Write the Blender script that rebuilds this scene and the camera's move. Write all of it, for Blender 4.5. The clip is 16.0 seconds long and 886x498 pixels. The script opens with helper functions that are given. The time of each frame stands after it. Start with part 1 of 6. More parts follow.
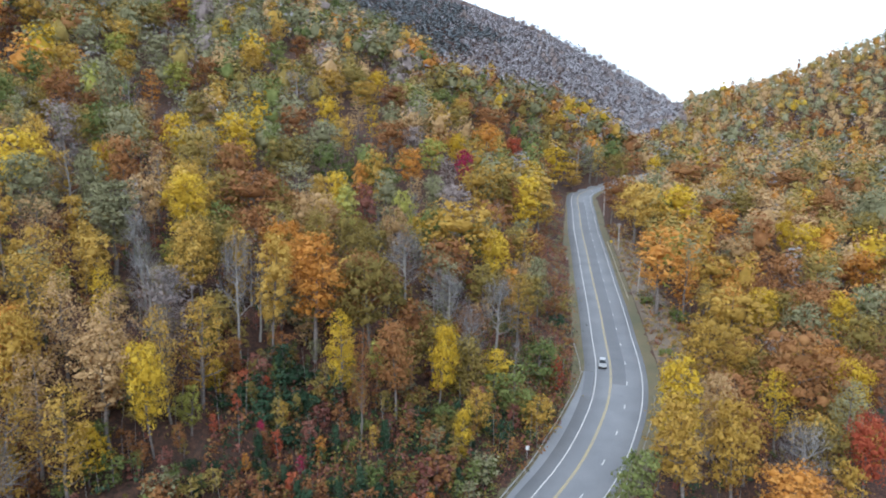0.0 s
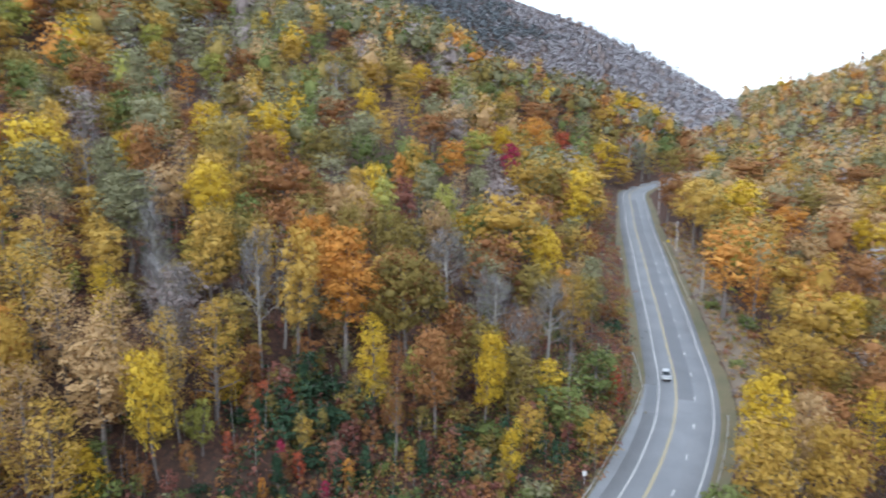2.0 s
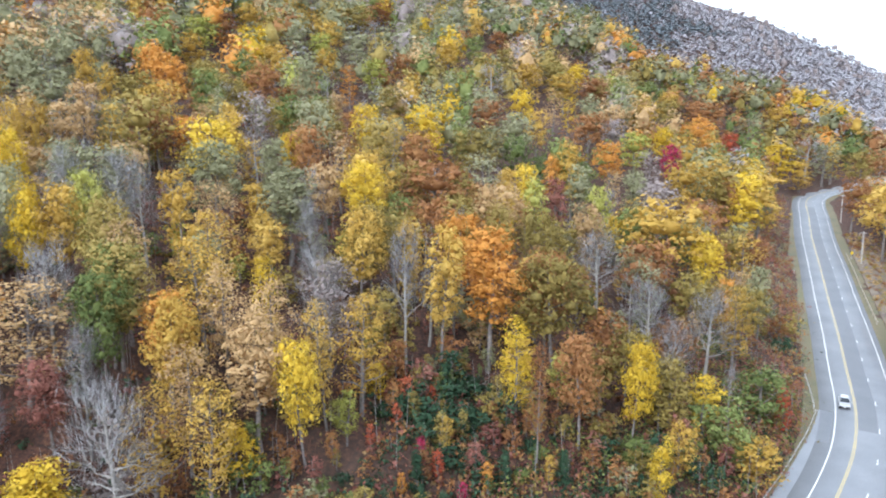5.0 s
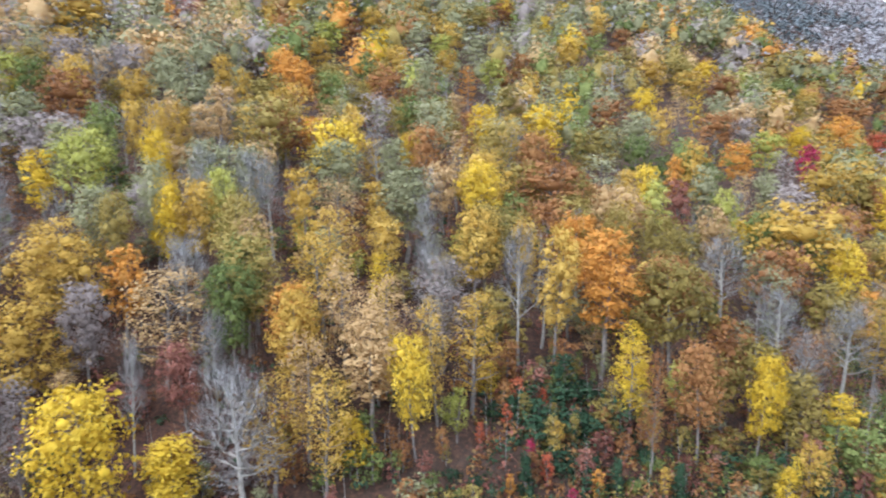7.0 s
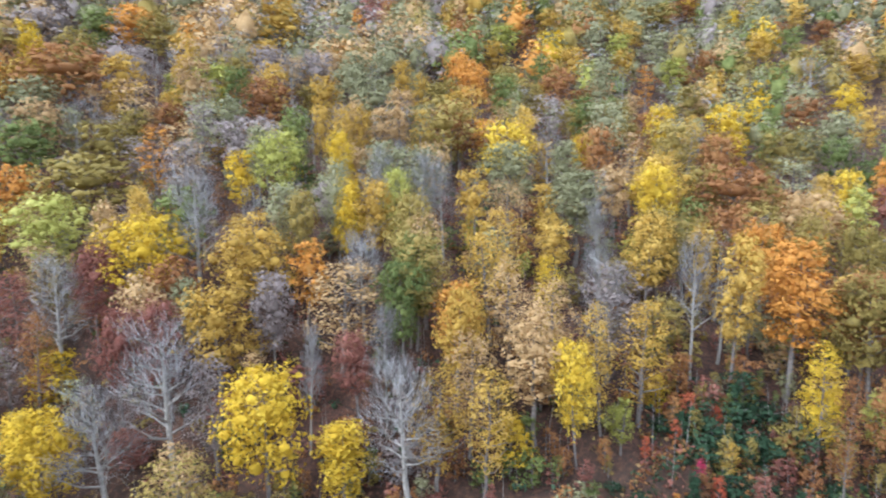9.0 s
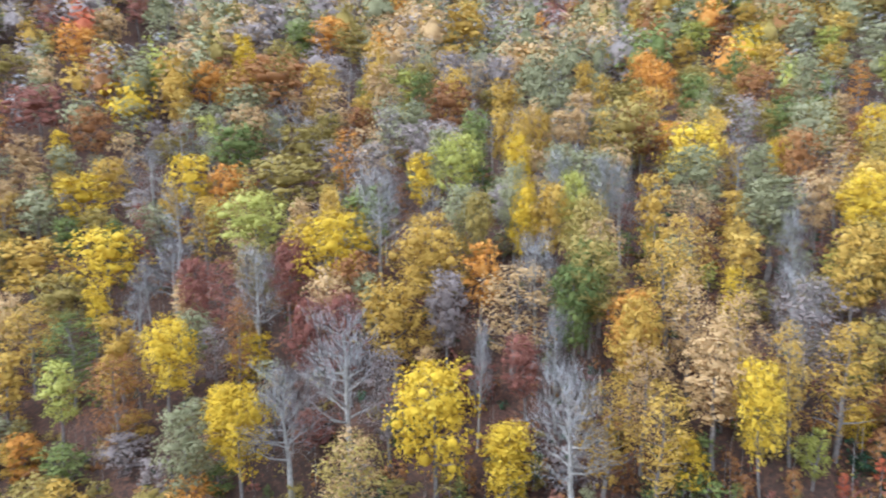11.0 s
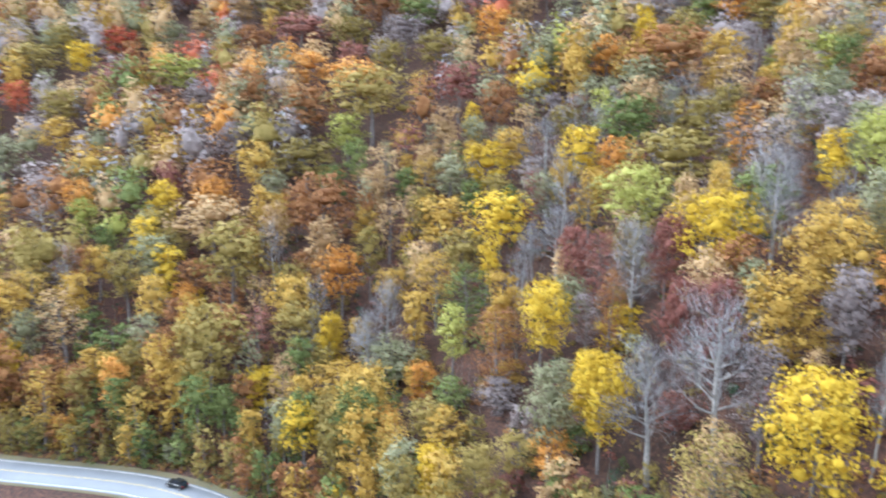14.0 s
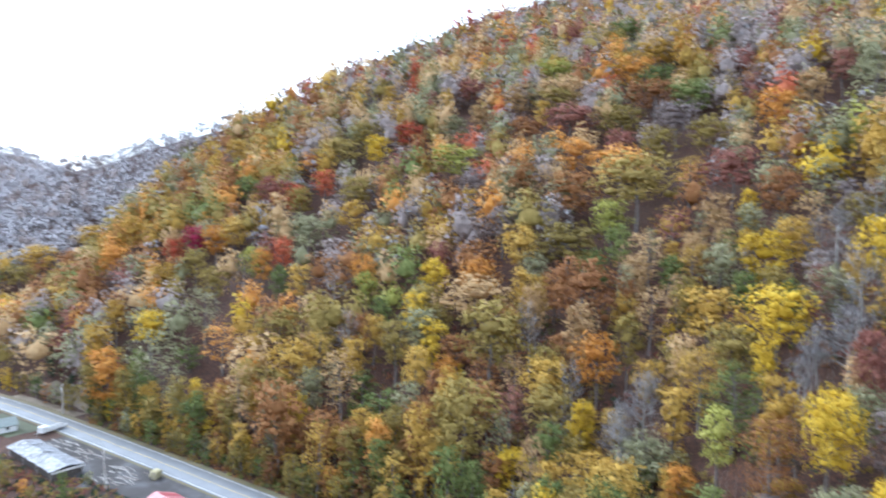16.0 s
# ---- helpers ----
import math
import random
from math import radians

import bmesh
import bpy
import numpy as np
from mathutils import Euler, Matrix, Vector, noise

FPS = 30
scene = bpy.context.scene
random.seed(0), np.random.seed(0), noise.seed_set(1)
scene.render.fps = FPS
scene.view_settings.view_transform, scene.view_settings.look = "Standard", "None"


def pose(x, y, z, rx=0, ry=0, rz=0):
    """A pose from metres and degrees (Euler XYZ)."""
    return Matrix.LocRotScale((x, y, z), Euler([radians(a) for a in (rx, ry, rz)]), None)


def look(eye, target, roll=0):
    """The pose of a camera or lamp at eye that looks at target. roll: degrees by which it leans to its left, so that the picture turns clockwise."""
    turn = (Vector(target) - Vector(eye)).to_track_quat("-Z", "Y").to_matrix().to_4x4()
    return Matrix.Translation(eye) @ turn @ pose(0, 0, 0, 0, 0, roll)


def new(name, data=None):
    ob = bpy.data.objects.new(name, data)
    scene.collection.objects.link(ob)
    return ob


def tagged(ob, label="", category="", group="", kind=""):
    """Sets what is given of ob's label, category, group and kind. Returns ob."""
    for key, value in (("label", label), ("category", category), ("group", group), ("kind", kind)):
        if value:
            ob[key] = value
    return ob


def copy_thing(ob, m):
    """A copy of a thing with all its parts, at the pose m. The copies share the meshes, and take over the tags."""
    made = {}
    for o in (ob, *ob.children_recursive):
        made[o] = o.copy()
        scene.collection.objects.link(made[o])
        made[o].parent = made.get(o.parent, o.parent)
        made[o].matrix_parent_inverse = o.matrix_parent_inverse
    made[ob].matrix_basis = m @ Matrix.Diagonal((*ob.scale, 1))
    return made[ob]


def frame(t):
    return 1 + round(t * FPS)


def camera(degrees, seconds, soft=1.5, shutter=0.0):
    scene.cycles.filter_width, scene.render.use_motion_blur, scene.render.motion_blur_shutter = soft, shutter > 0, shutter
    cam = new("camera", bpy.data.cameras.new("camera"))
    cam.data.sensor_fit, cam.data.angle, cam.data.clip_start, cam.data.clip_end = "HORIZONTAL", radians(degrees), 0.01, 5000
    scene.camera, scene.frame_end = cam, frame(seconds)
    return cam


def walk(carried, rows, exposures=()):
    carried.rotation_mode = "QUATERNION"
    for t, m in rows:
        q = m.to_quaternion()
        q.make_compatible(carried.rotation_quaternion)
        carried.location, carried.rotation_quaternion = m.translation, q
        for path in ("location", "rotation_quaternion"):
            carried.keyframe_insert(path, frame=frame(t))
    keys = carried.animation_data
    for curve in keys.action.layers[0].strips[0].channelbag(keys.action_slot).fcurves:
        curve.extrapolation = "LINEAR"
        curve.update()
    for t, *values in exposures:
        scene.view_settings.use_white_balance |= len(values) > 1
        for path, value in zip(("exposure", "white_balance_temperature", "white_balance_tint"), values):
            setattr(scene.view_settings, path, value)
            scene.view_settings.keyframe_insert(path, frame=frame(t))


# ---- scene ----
cam = camera(65.0, 16.0, soft=2.0, shutter=0.6)
PATH = [
    (0, (-0.00, 0.00, 60.00), (-0.01, 98.52, 42.84), 0.53),
    (0.5, (0.02, 3.87, 58.80), (0.03, 102.39, 41.65), 0.50),
    (1, (-0.11, 7.93, 57.66), (-0.01, 106.44, 40.47), 0.52),
    (1.5, (-0.07, 11.59, 57.07), (0.17, 110.10, 39.89), 0.51),
    (2, (-0.47, 14.22, 56.93), (-6.72, 112.55, 39.81), 0.21),
    (2.5, (-0.15, 15.43, 57.37), (-13.50, 113.04, 40.20), 0.04),
    (3, (-0.14, 15.95, 57.49), (-17.61, 112.91, 40.35), -0.07),
    (3.5, (0.01, 16.11, 57.11), (-20.16, 112.58, 40.17), -0.15),
    (6, (-0.12, 16.35, 56.15), (-33.91, 108.99, 39.51), -0.14),
    (6.5, (-0.15, 16.36, 56.14), (-37.89, 107.46, 39.53), -0.19),
    (7, (-0.17, 16.37, 56.12), (-43.03, 105.19, 39.57), -0.23),
    (7.5, (-0.20, 16.37, 56.11), (-48.58, 102.33, 39.66), -0.27),
    (8, (-0.23, 16.38, 56.10), (-53.62, 99.34, 39.77), -0.29),
    (8.5, (-0.26, 16.39, 56.09), (-58.50, 96.03, 39.84), -0.28),
    (9, (-0.28, 16.40, 56.07), (-63.25, 92.39, 39.94), -0.35),
    (11.5, (-0.42, 16.43, 56.01), (-84.82, 67.79, 40.56), -0.27),
    (12, (-0.44, 16.44, 56.00), (-89.20, 59.89, 40.70), -0.23),
    (12.5, (-0.47, 16.45, 55.99), (-92.82, 51.55, 40.48), -0.18),
    (13, (-0.50, 16.46, 55.98), (-95.27, 42.83, 38.00), -0.09),
    (13.5, (-0.52, 16.46, 55.96), (-96.78, 33.91, 35.22), -0.01),
    (14, (-0.55, 16.47, 55.95), (-98.31, 25.06, 36.70), 0.12),
    (14.5, (-0.58, 16.48, 55.94), (-99.16, 16.06, 39.15), 0.21),
    (15, (-0.61, 16.49, 55.92), (-99.14, 6.87, 41.85), 0.31),
    (15.5, (-0.63, 16.49, 55.91), (-98.26, -2.29, 45.12), 0.47),
    (16, (-0.66, 16.50, 55.90), (-96.39, -11.43, 48.41), 0.58),
]
walk(cam, [(t, look(eye, target, roll)) for t, eye, target, roll in PATH], [(0, -0.17, 5600, 8), (1.5, -0.15, 5600, 8), (3.5, 0.46, 5600, 8), (7, 0.60, 5550, 8), (12.5, 0.80, 5350, 8), (14.5, 0.93, 5300, 8), (15.5, 0.92, 5300, 8), (16, 0.52, 5300, 8)])

# ---- light: bright overcast sky, weak wide sun behind thin cloud ----
SUN_ELEV, SUN_AZ = 38, 200
world = bpy.data.worlds.new("overcast_sky")
scene.world = world
world.use_nodes = True
wn, wl = world.node_tree.nodes, world.node_tree.links
sky = wn.new("ShaderNodeTexSky")
sky.sky_type, sky.sun_disc = "NISHITA", False
sky.sun_elevation, sky.sun_rotation = radians(SUN_ELEV), radians(SUN_AZ)
sky_back = wn["Background"]
sky_back.inputs["Strength"].default_value = 0.06
cloud = wn.new("ShaderNodeBackground")
cloud.inputs["Color"].default_value = (0.98, 0.985, 1.0, 1)
cloud.inputs["Strength"].default_value = 1.55
both = wn.new("ShaderNodeAddShader")
wl.new(sky.outputs[0], sky_back.inputs["Color"])
wl.new(sky_back.outputs[0], both.inputs[0])
wl.new(cloud.outputs[0], both.inputs[1])
wl.new(both.outputs[0], wn["World Output"].inputs["Surface"])
sun = new("sun", bpy.data.lights.new("sun", "SUN"))
sun.data.energy, sun.data.angle, sun.data.color = 2.0, radians(14), (1.0, 0.95, 0.87)
sun.rotation_euler = (radians(90 - SUN_ELEV), 0, radians(180 - SUN_AZ))

# ---- materials ----


def nodes_of(name):
    m = bpy.data.materials.new(name)
    m.use_nodes = True
    return m, m.node_tree.nodes, m.node_tree.links, m.node_tree.nodes["Principled BSDF"]


def ramp_of(n, stops):
    r = n.new("ShaderNodeValToRGB")
    r.color_ramp.elements.remove(r.color_ramp.elements[1])
    for k, (at, c) in enumerate(stops):
        e = r.color_ramp.elements[0] if k == 0 else r.color_ramp.elements.new(at)
        e.position, e.color = at, (*c, 1)
    return r


def noise_of(n, l, scale, detail=4.0, coords="Object", rough=0.55):
    tex = n.new("ShaderNodeTexNoise")
    tex.inputs["Scale"].default_value, tex.inputs["Detail"].default_value = scale, detail
    tex.inputs["Roughness"].default_value = rough
    co = n.new("ShaderNodeTexCoord")
    l.new(co.outputs[coords], tex.inputs["Vector"])
    return tex


def mix_of(n, l, a, b, factor, mode="MIX"):
    m = n.new("ShaderNodeMix")
    m.data_type, m.blend_type = "RGBA", mode
    for socket, v in ((m.inputs[6], a), (m.inputs[7], b), (m.inputs[0], factor)):
        if isinstance(v, (tuple, float, int)):
            socket.default_value = (*v, 1) if isinstance(v, tuple) else v
        else:
            l.new(v, socket)
    return m.outputs[2]


def plain(name, colour, rough=0.6, metal=0.0, vary=0.25, scale=6.0):
    """Paint, metal or wood with dirt at two scales."""
    m, n, l, bsdf = nodes_of(name)
    dark = tuple(c * (1 - vary) for c in colour)
    lite = tuple(min(1, c * (1 + vary * 0.6)) for c in colour)
    a, b = noise_of(n, l, scale), noise_of(n, l, scale * 9)
    r = ramp_of(n, [(0.3, dark), (0.7, lite)])
    l.new(a.outputs[0], r.inputs[0])
    grime = ramp_of(n, [(0.35, (0.7, 0.68, 0.65)), (0.55, (1, 1, 1))])
    l.new(b.outputs[0], grime.inputs[0])
    l.new(mix_of(n, l, r.outputs[0], grime.outputs[0], 0.6, "MULTIPLY"), bsdf.inputs["Base Color"])
    bsdf.inputs["Roughness"].default_value, bsdf.inputs["Metallic"].default_value = rough, metal
    return m


def leaves(name, stops, thin=0.3):
    """Foliage: sprays differ singly, clumps and whole trees differ more softly."""
    m, n, l, bsdf = nodes_of(name)
    geo, info = n.new("ShaderNodeNewGeometry"), n.new("ShaderNodeObjectInfo")
    big = noise_of(n, l, 0.32, 2.0)
    add = n.new("ShaderNodeMath")
    add.operation = "MULTIPLY_ADD"
    add.inputs[1].default_value = 0.24
    l.new(geo.outputs["Random Per Island"], add.inputs[0])
    blend = n.new("ShaderNodeMath")
    blend.operation = "MULTIPLY_ADD"
    blend.inputs[1].default_value, blend.inputs[2].default_value = 1.0, -0.30
    l.new(big.outputs[0], blend.inputs[0])
    l.new(blend.outputs[0], add.inputs[2])
    own = n.new("ShaderNodeMath")
    own.operation = "MULTIPLY_ADD"
    own.inputs[1].default_value = 0.36
    l.new(info.outputs["Random"], own.inputs[0])
    l.new(add.outputs[0], own.inputs[2])
    r = ramp_of(n, stops)
    l.new(own.outputs[0], r.inputs[0])
    l.new(r.outputs[0], bsdf.inputs["Base Color"])
    bsdf.inputs["Roughness"].default_value = 0.75
    bsdf.inputs["Specular IOR Level"].default_value = 0.2
    glow = n.new("ShaderNodeBsdfTranslucent")
    l.new(r.outputs[0], glow.inputs["Color"])
    mix = n.new("ShaderNodeMixShader")
    mix.inputs[0].default_value = thin
    l.new(bsdf.outputs[0], mix.inputs[1])
    l.new(glow.outputs[0], mix.inputs[2])
    l.new(mix.outputs[0], n["Material Output"].inputs["Surface"])
    return m


LEAF = {
    "yellow": leaves("yellow_leaves", [(0.1, (0.33, 0.22, 0.025)), (0.45, (0.60, 0.41, 0.03)), (0.9, (0.74, 0.55, 0.075))]),
    "gold": leaves("gold_leaves", [(0.1, (0.245, 0.155, 0.035)), (0.5, (0.49, 0.315, 0.06)), (0.9, (0.66, 0.465, 0.125))]),
    "orange": leaves("orange_leaves", [(0.1, (0.32, 0.133, 0.03)), (0.5, (0.59, 0.278, 0.053)), (0.9, (0.75, 0.425, 0.125))]),
    "rust": leaves("rust_leaves", [(0.1, (0.15, 0.069, 0.033)), (0.5, (0.31, 0.145, 0.055)), (0.9, (0.44, 0.24, 0.092))]),
    "maroon": leaves("maroon_leaves", [(0.1, (0.135, 0.054, 0.042)), (0.5, (0.275, 0.112, 0.084)), (0.9, (0.39, 0.203, 0.15))]),
    "red": leaves("red_leaves", [(0.1, (0.22, 0.045, 0.025)), (0.5, (0.45, 0.105, 0.05)), (0.9, (0.6, 0.22, 0.11))]),
    "crimson": leaves("crimson_leaves", [(0.1, (0.22, 0.02, 0.05)), (0.5, (0.42, 0.04, 0.10)), (0.9, (0.55, 0.12, 0.18))]),
    "olive": leaves("olive_leaves", [(0.1, (0.135, 0.105, 0.031)), (0.5, (0.29, 0.222, 0.06)), (0.9, (0.435, 0.333, 0.108))]),
    "lime": leaves("yellow_green_leaves", [(0.1, (0.18, 0.18, 0.04)), (0.5, (0.36, 0.36, 0.08)), (0.9, (0.56, 0.53, 0.16))]),
    "green": leaves("green_leaves", [(0.1, (0.065, 0.087, 0.03)), (0.5, (0.153, 0.188, 0.055)), (0.9, (0.285, 0.315, 0.105))]),
    "sage": leaves("grey_green_leaves", [(0.1, (0.15, 0.15, 0.078)), (0.5, (0.275, 0.268, 0.145)), (0.9, (0.385, 0.372, 0.225))]),
    # half-bare pink leaves, dulled and paled to carry the upper slopes' haze
    "hazed_pink": leaves("hazed_pink_leaves", [(0.1, (0.19, 0.155, 0.145)), (0.5, (0.30, 0.25, 0.235)), (0.9, (0.41, 0.35, 0.325))]),
    # leafless twigs; the pale blue-grey puts distance haze into their colour
    "slate": leaves("leafless_wood_haze_grey", [(0.1, (0.33, 0.32, 0.34)), (0.5, (0.41, 0.395, 0.415)), (0.9, (0.49, 0.47, 0.48))], 0.2),
    "tan": leaves("tan_leaves", [(0.1, (0.27, 0.17, 0.085)), (0.5, (0.47, 0.315, 0.145)), (0.9, (0.62, 0.44, 0.23))]),
    "bare": leaves("bare_twigs", [(0.1, (0.18, 0.17, 0.172)), (0.5, (0.3, 0.288, 0.29)), (0.9, (0.42, 0.405, 0.405))], 0.0),
    # fir needles lightened towards blue, with the far ridge's haze mixed in
    "fir": leaves("haze_blue_fir_needles", [(0.1, (0.12, 0.15, 0.165)), (0.5, (0.16, 0.19, 0.205)), (0.9, (0.21, 0.235, 0.25))], 0.1),
    "pine": leaves("dark_evergreen_leaves", [(0.1, (0.015, 0.033, 0.016)), (0.5, (0.034, 0.068, 0.034)), (0.9, (0.07, 0.11, 0.06))], 0.15),
}
BARK = plain("grey_bark", (0.20, 0.175, 0.16), 0.9, 0, 0.4, 2.0)
PALE_BARK = plain("pale_bark", (0.33, 0.31, 0.285), 0.9, 0, 0.35, 2.0)


def ground_material():
    """Fallen leaves over dark soil, with mossy and grassy patches."""
    m, n, l, bsdf = nodes_of("leaf_litter")
    fine, mid, wide = noise_of(n, l, 1.6, 8, rough=0.7), noise_of(n, l, 0.16, 5), noise_of(n, l, 0.03, 4)
    r = ramp_of(n, [(0.38, (0.014, 0.008, 0.006)), (0.5, (0.06, 0.024, 0.015)), (0.58, (0.115, 0.048, 0.028)), (0.7, (0.22, 0.11, 0.055))])
    l.new(fine.outputs[0], r.inputs[0])
    r2 = ramp_of(n, [(0.4, (0.055, 0.032, 0.022)), (0.6, (0.03, 0.026, 0.016))])
    l.new(mid.outputs[0], r2.inputs[0])
    r3 = ramp_of(n, [(0.45, (0, 0, 0)), (0.62, (0.35, 0.35, 0.35))])
    l.new(wide.outputs[0], r3.inputs[0])
    c = mix_of(n, l, r.outputs[0], r2.outputs[0], 0.2)
    c = mix_of(n, l, c, (0.048, 0.033, 0.022), r3.outputs[0])
    l.new(c, bsdf.inputs["Base Color"])
    bsdf.inputs["Roughness"].default_value = 0.95
    bump = n.new("ShaderNodeBump")
    bump.inputs["Strength"].default_value, bump.inputs["Distance"].default_value = 0.8, 0.3
    l.new(fine.outputs[0], bump.inputs["Height"])
    l.new(bump.outputs[0], bsdf.inputs["Normal"])
    return m


def asphalt_material(name, stops):
    m, n, l, bsdf = nodes_of(name)
    fine, wide = noise_of(n, l, 9.0, 6), noise_of(n, l, 0.12, 5)
    r = ramp_of(n, stops)
    l.new(wide.outputs[0], r.inputs[0])
    speck = ramp_of(n, [(0.3, (0.8, 0.8, 0.8)), (0.7, (1.1, 1.1, 1.1))])
    l.new(fine.outputs[0], speck.inputs[0])
    l.new(mix_of(n, l, r.outputs[0], speck.outputs[0], 1.0, "MULTIPLY"), bsdf.inputs["Base Color"])
    bsdf.inputs["Roughness"].default_value = 0.72
    return m


LITTER = ground_material()
ASPHALT = asphalt_material("weathered_asphalt", [(0.3, (0.175, 0.185, 0.20)), (0.7, (0.225, 0.235, 0.25))])
ASPHALT_DARK = asphalt_material("newer_asphalt", [(0.3, (0.13, 0.138, 0.15)), (0.7, (0.16, 0.168, 0.18))])
GRASS = asphalt_material("dry_verge_grass", [(0.3, (0.085, 0.085, 0.04)), (0.55, (0.135, 0.11, 0.055)), (0.75, (0.10, 0.105, 0.045))])
WHITE_LINE = plain("white_road_paint", (0.72, 0.72, 0.7), 0.7, 0, 0.15, 3)
YELLOW_LINE = plain("yellow_road_paint", (0.52, 0.42, 0.19), 0.7, 0, 0.2, 3)

# ---- the lie of the land ----
EYE_X, EYE_Y = 0.0, 16.0
ROAD_PLAN = [
    (250, 590, 34), (165, 520, 29), (118, 466, 25.6), (95, 436, 23.6), (82, 412, 22), (76.5, 390, 20.2), (72.2, 362, 18.0),
    (65, 318, 14.6), (58.5, 272, 11.1), (53.5, 238, 8.6), (49, 206, 6.2), (45.3, 182, 4.4), (42.2, 162, 2.9),
    (38.2, 146, 1.7), (33, 132, 0.7), (27, 119, -0.2), (20.5, 108, -1.1), (3, 81, -3.2), (-28, 46, -6.8),
    (-72, 14, -10.8), (-108, -5, -14), (-130, -29, -16.6), (-144.5, -70, -18), (-159.5, -113, -18), (-178.7, -170, -18), (-191, -210, -18.3), (-225, -330, -20), (-300, -520, -24),
]


def smooth_line(points, step):
    """A smooth line through the points, in even steps."""
    p = np.array([points[0], *points, points[-1]], float)
    out = []
    for a, b, c, d in zip(p, p[1:], p[2:], p[3:]):
        for s in np.linspace(0, 1, 24, endpoint=False):
            out.append(0.5 * (2 * b + (c - a) * s + (2 * a - 5 * b + 4 * c - d) * s**2 + (3 * b - a - 3 * c + d) * s**3))
    out = np.array(out)
    run = np.r_[0, np.cumsum(np.linalg.norm(np.diff(out[:, :2], axis=0), axis=1))]
    at = np.arange(0, run[-1], step)
    return np.stack([np.interp(at, run, out[:, k]) for k in range(3)], 1)


ROAD = smooth_line(ROAD_PLAN, 2.0)
ROAD_DIR = np.gradient(ROAD[:, :2], axis=0)
ROAD_DIR /= np.linalg.norm(ROAD_DIR, axis=1)[:, None]
# travelling along ROAD_PLAN (towards the valley) the wooded hill lies on the right-hand side
ROAD_HILL = np.stack([ROAD_DIR[:, 1], -ROAD_DIR[:, 0]], 1)


def by_road(x, y):
    """Distance from the road's middle (positive towards the hill) and the road's height there."""
    x, y = np.ravel(x).astype(float), np.ravel(y).astype(float)
    side, height = np.empty(len(x)), np.empty(len(x))
    for k in range(0, len(x), 20000):
        dx, dy = x[k:k + 20000, None] - ROAD[None, :, 0], y[k:k + 20000, None] - ROAD[None, :, 1]
        near = np.argmin(dx**2 + dy**2, 1)
        row = np.arange(len(near))
        across = dx[row, near] * ROAD_HILL[near, 0] + dy[row, near] * ROAD_HILL[near, 1]
        side[k:k + 20000] = np.hypot(dx[row, near], dy[row, near]) * np.sign(across + 1e-9)
        height[k:k + 20000] = ROAD[near, 2]
    return side, height


def ease(a, b, v):
    s = np.clip((v - a) / (b - a), 0, 1)
    return s * s * (3 - 2 * s)


def wobble(x, y, size, seed):
    """Cheap smooth unevenness between -1 and 1."""
    u, v = x / size + seed * 1.7, y / size - seed * 2.3
    return (np.sin(u * 2.1 + 1.3 * np.sin(v * 1.7 + seed)) + np.sin(v * 2.6 + 1.1 * np.sin(u * 1.9 - seed))) / 2


RIDGE_TURN = [-30, -14, -9.5, 0, 8.5, 30, 60, 95, 113, 123.3, 126.6, 129.4, 134, 138.5, 150, 170]
RIDGE_FAR = [150, 520, 540, 500, 605, 700, 750, 690, 530, 435, 395, 340, 280, 245, 200, 160]
# far ridges: distance, width, height of the skyline in degrees by direction
FAR_RIDGES = [
    (1800, 700, [-26, -18, -13.5, -8, -0.75, 5, 14, 30, 45], [1.0, 2.1, 5.2, 8.3, 10.95, 12.1, 12.6, 11.5, 8.5]),
    (1150, 500, [-60, -45, -32, -26, -18, -12], [9.8, 9.8, 6.9, 4.5, 1.9, -1]),
    (900, 300, [112, 123.5, 126.3, 129, 132.5, 135.4, 138.5, 148, 170], [7.8, 6.0, 5.15, 4.25, 2.75, 2.3, 0.5, -1, -1]),
    (2600, 900, [125, 132, 135, 137.5, 140, 150, 175], [0, 0.8, 1.6, 3.0, 3.3, 3.5, 3]),
    (1500, 600, [170, 200, 240, 280, 300, 320], [3, 5, 6, 7, 8, 9]),
]


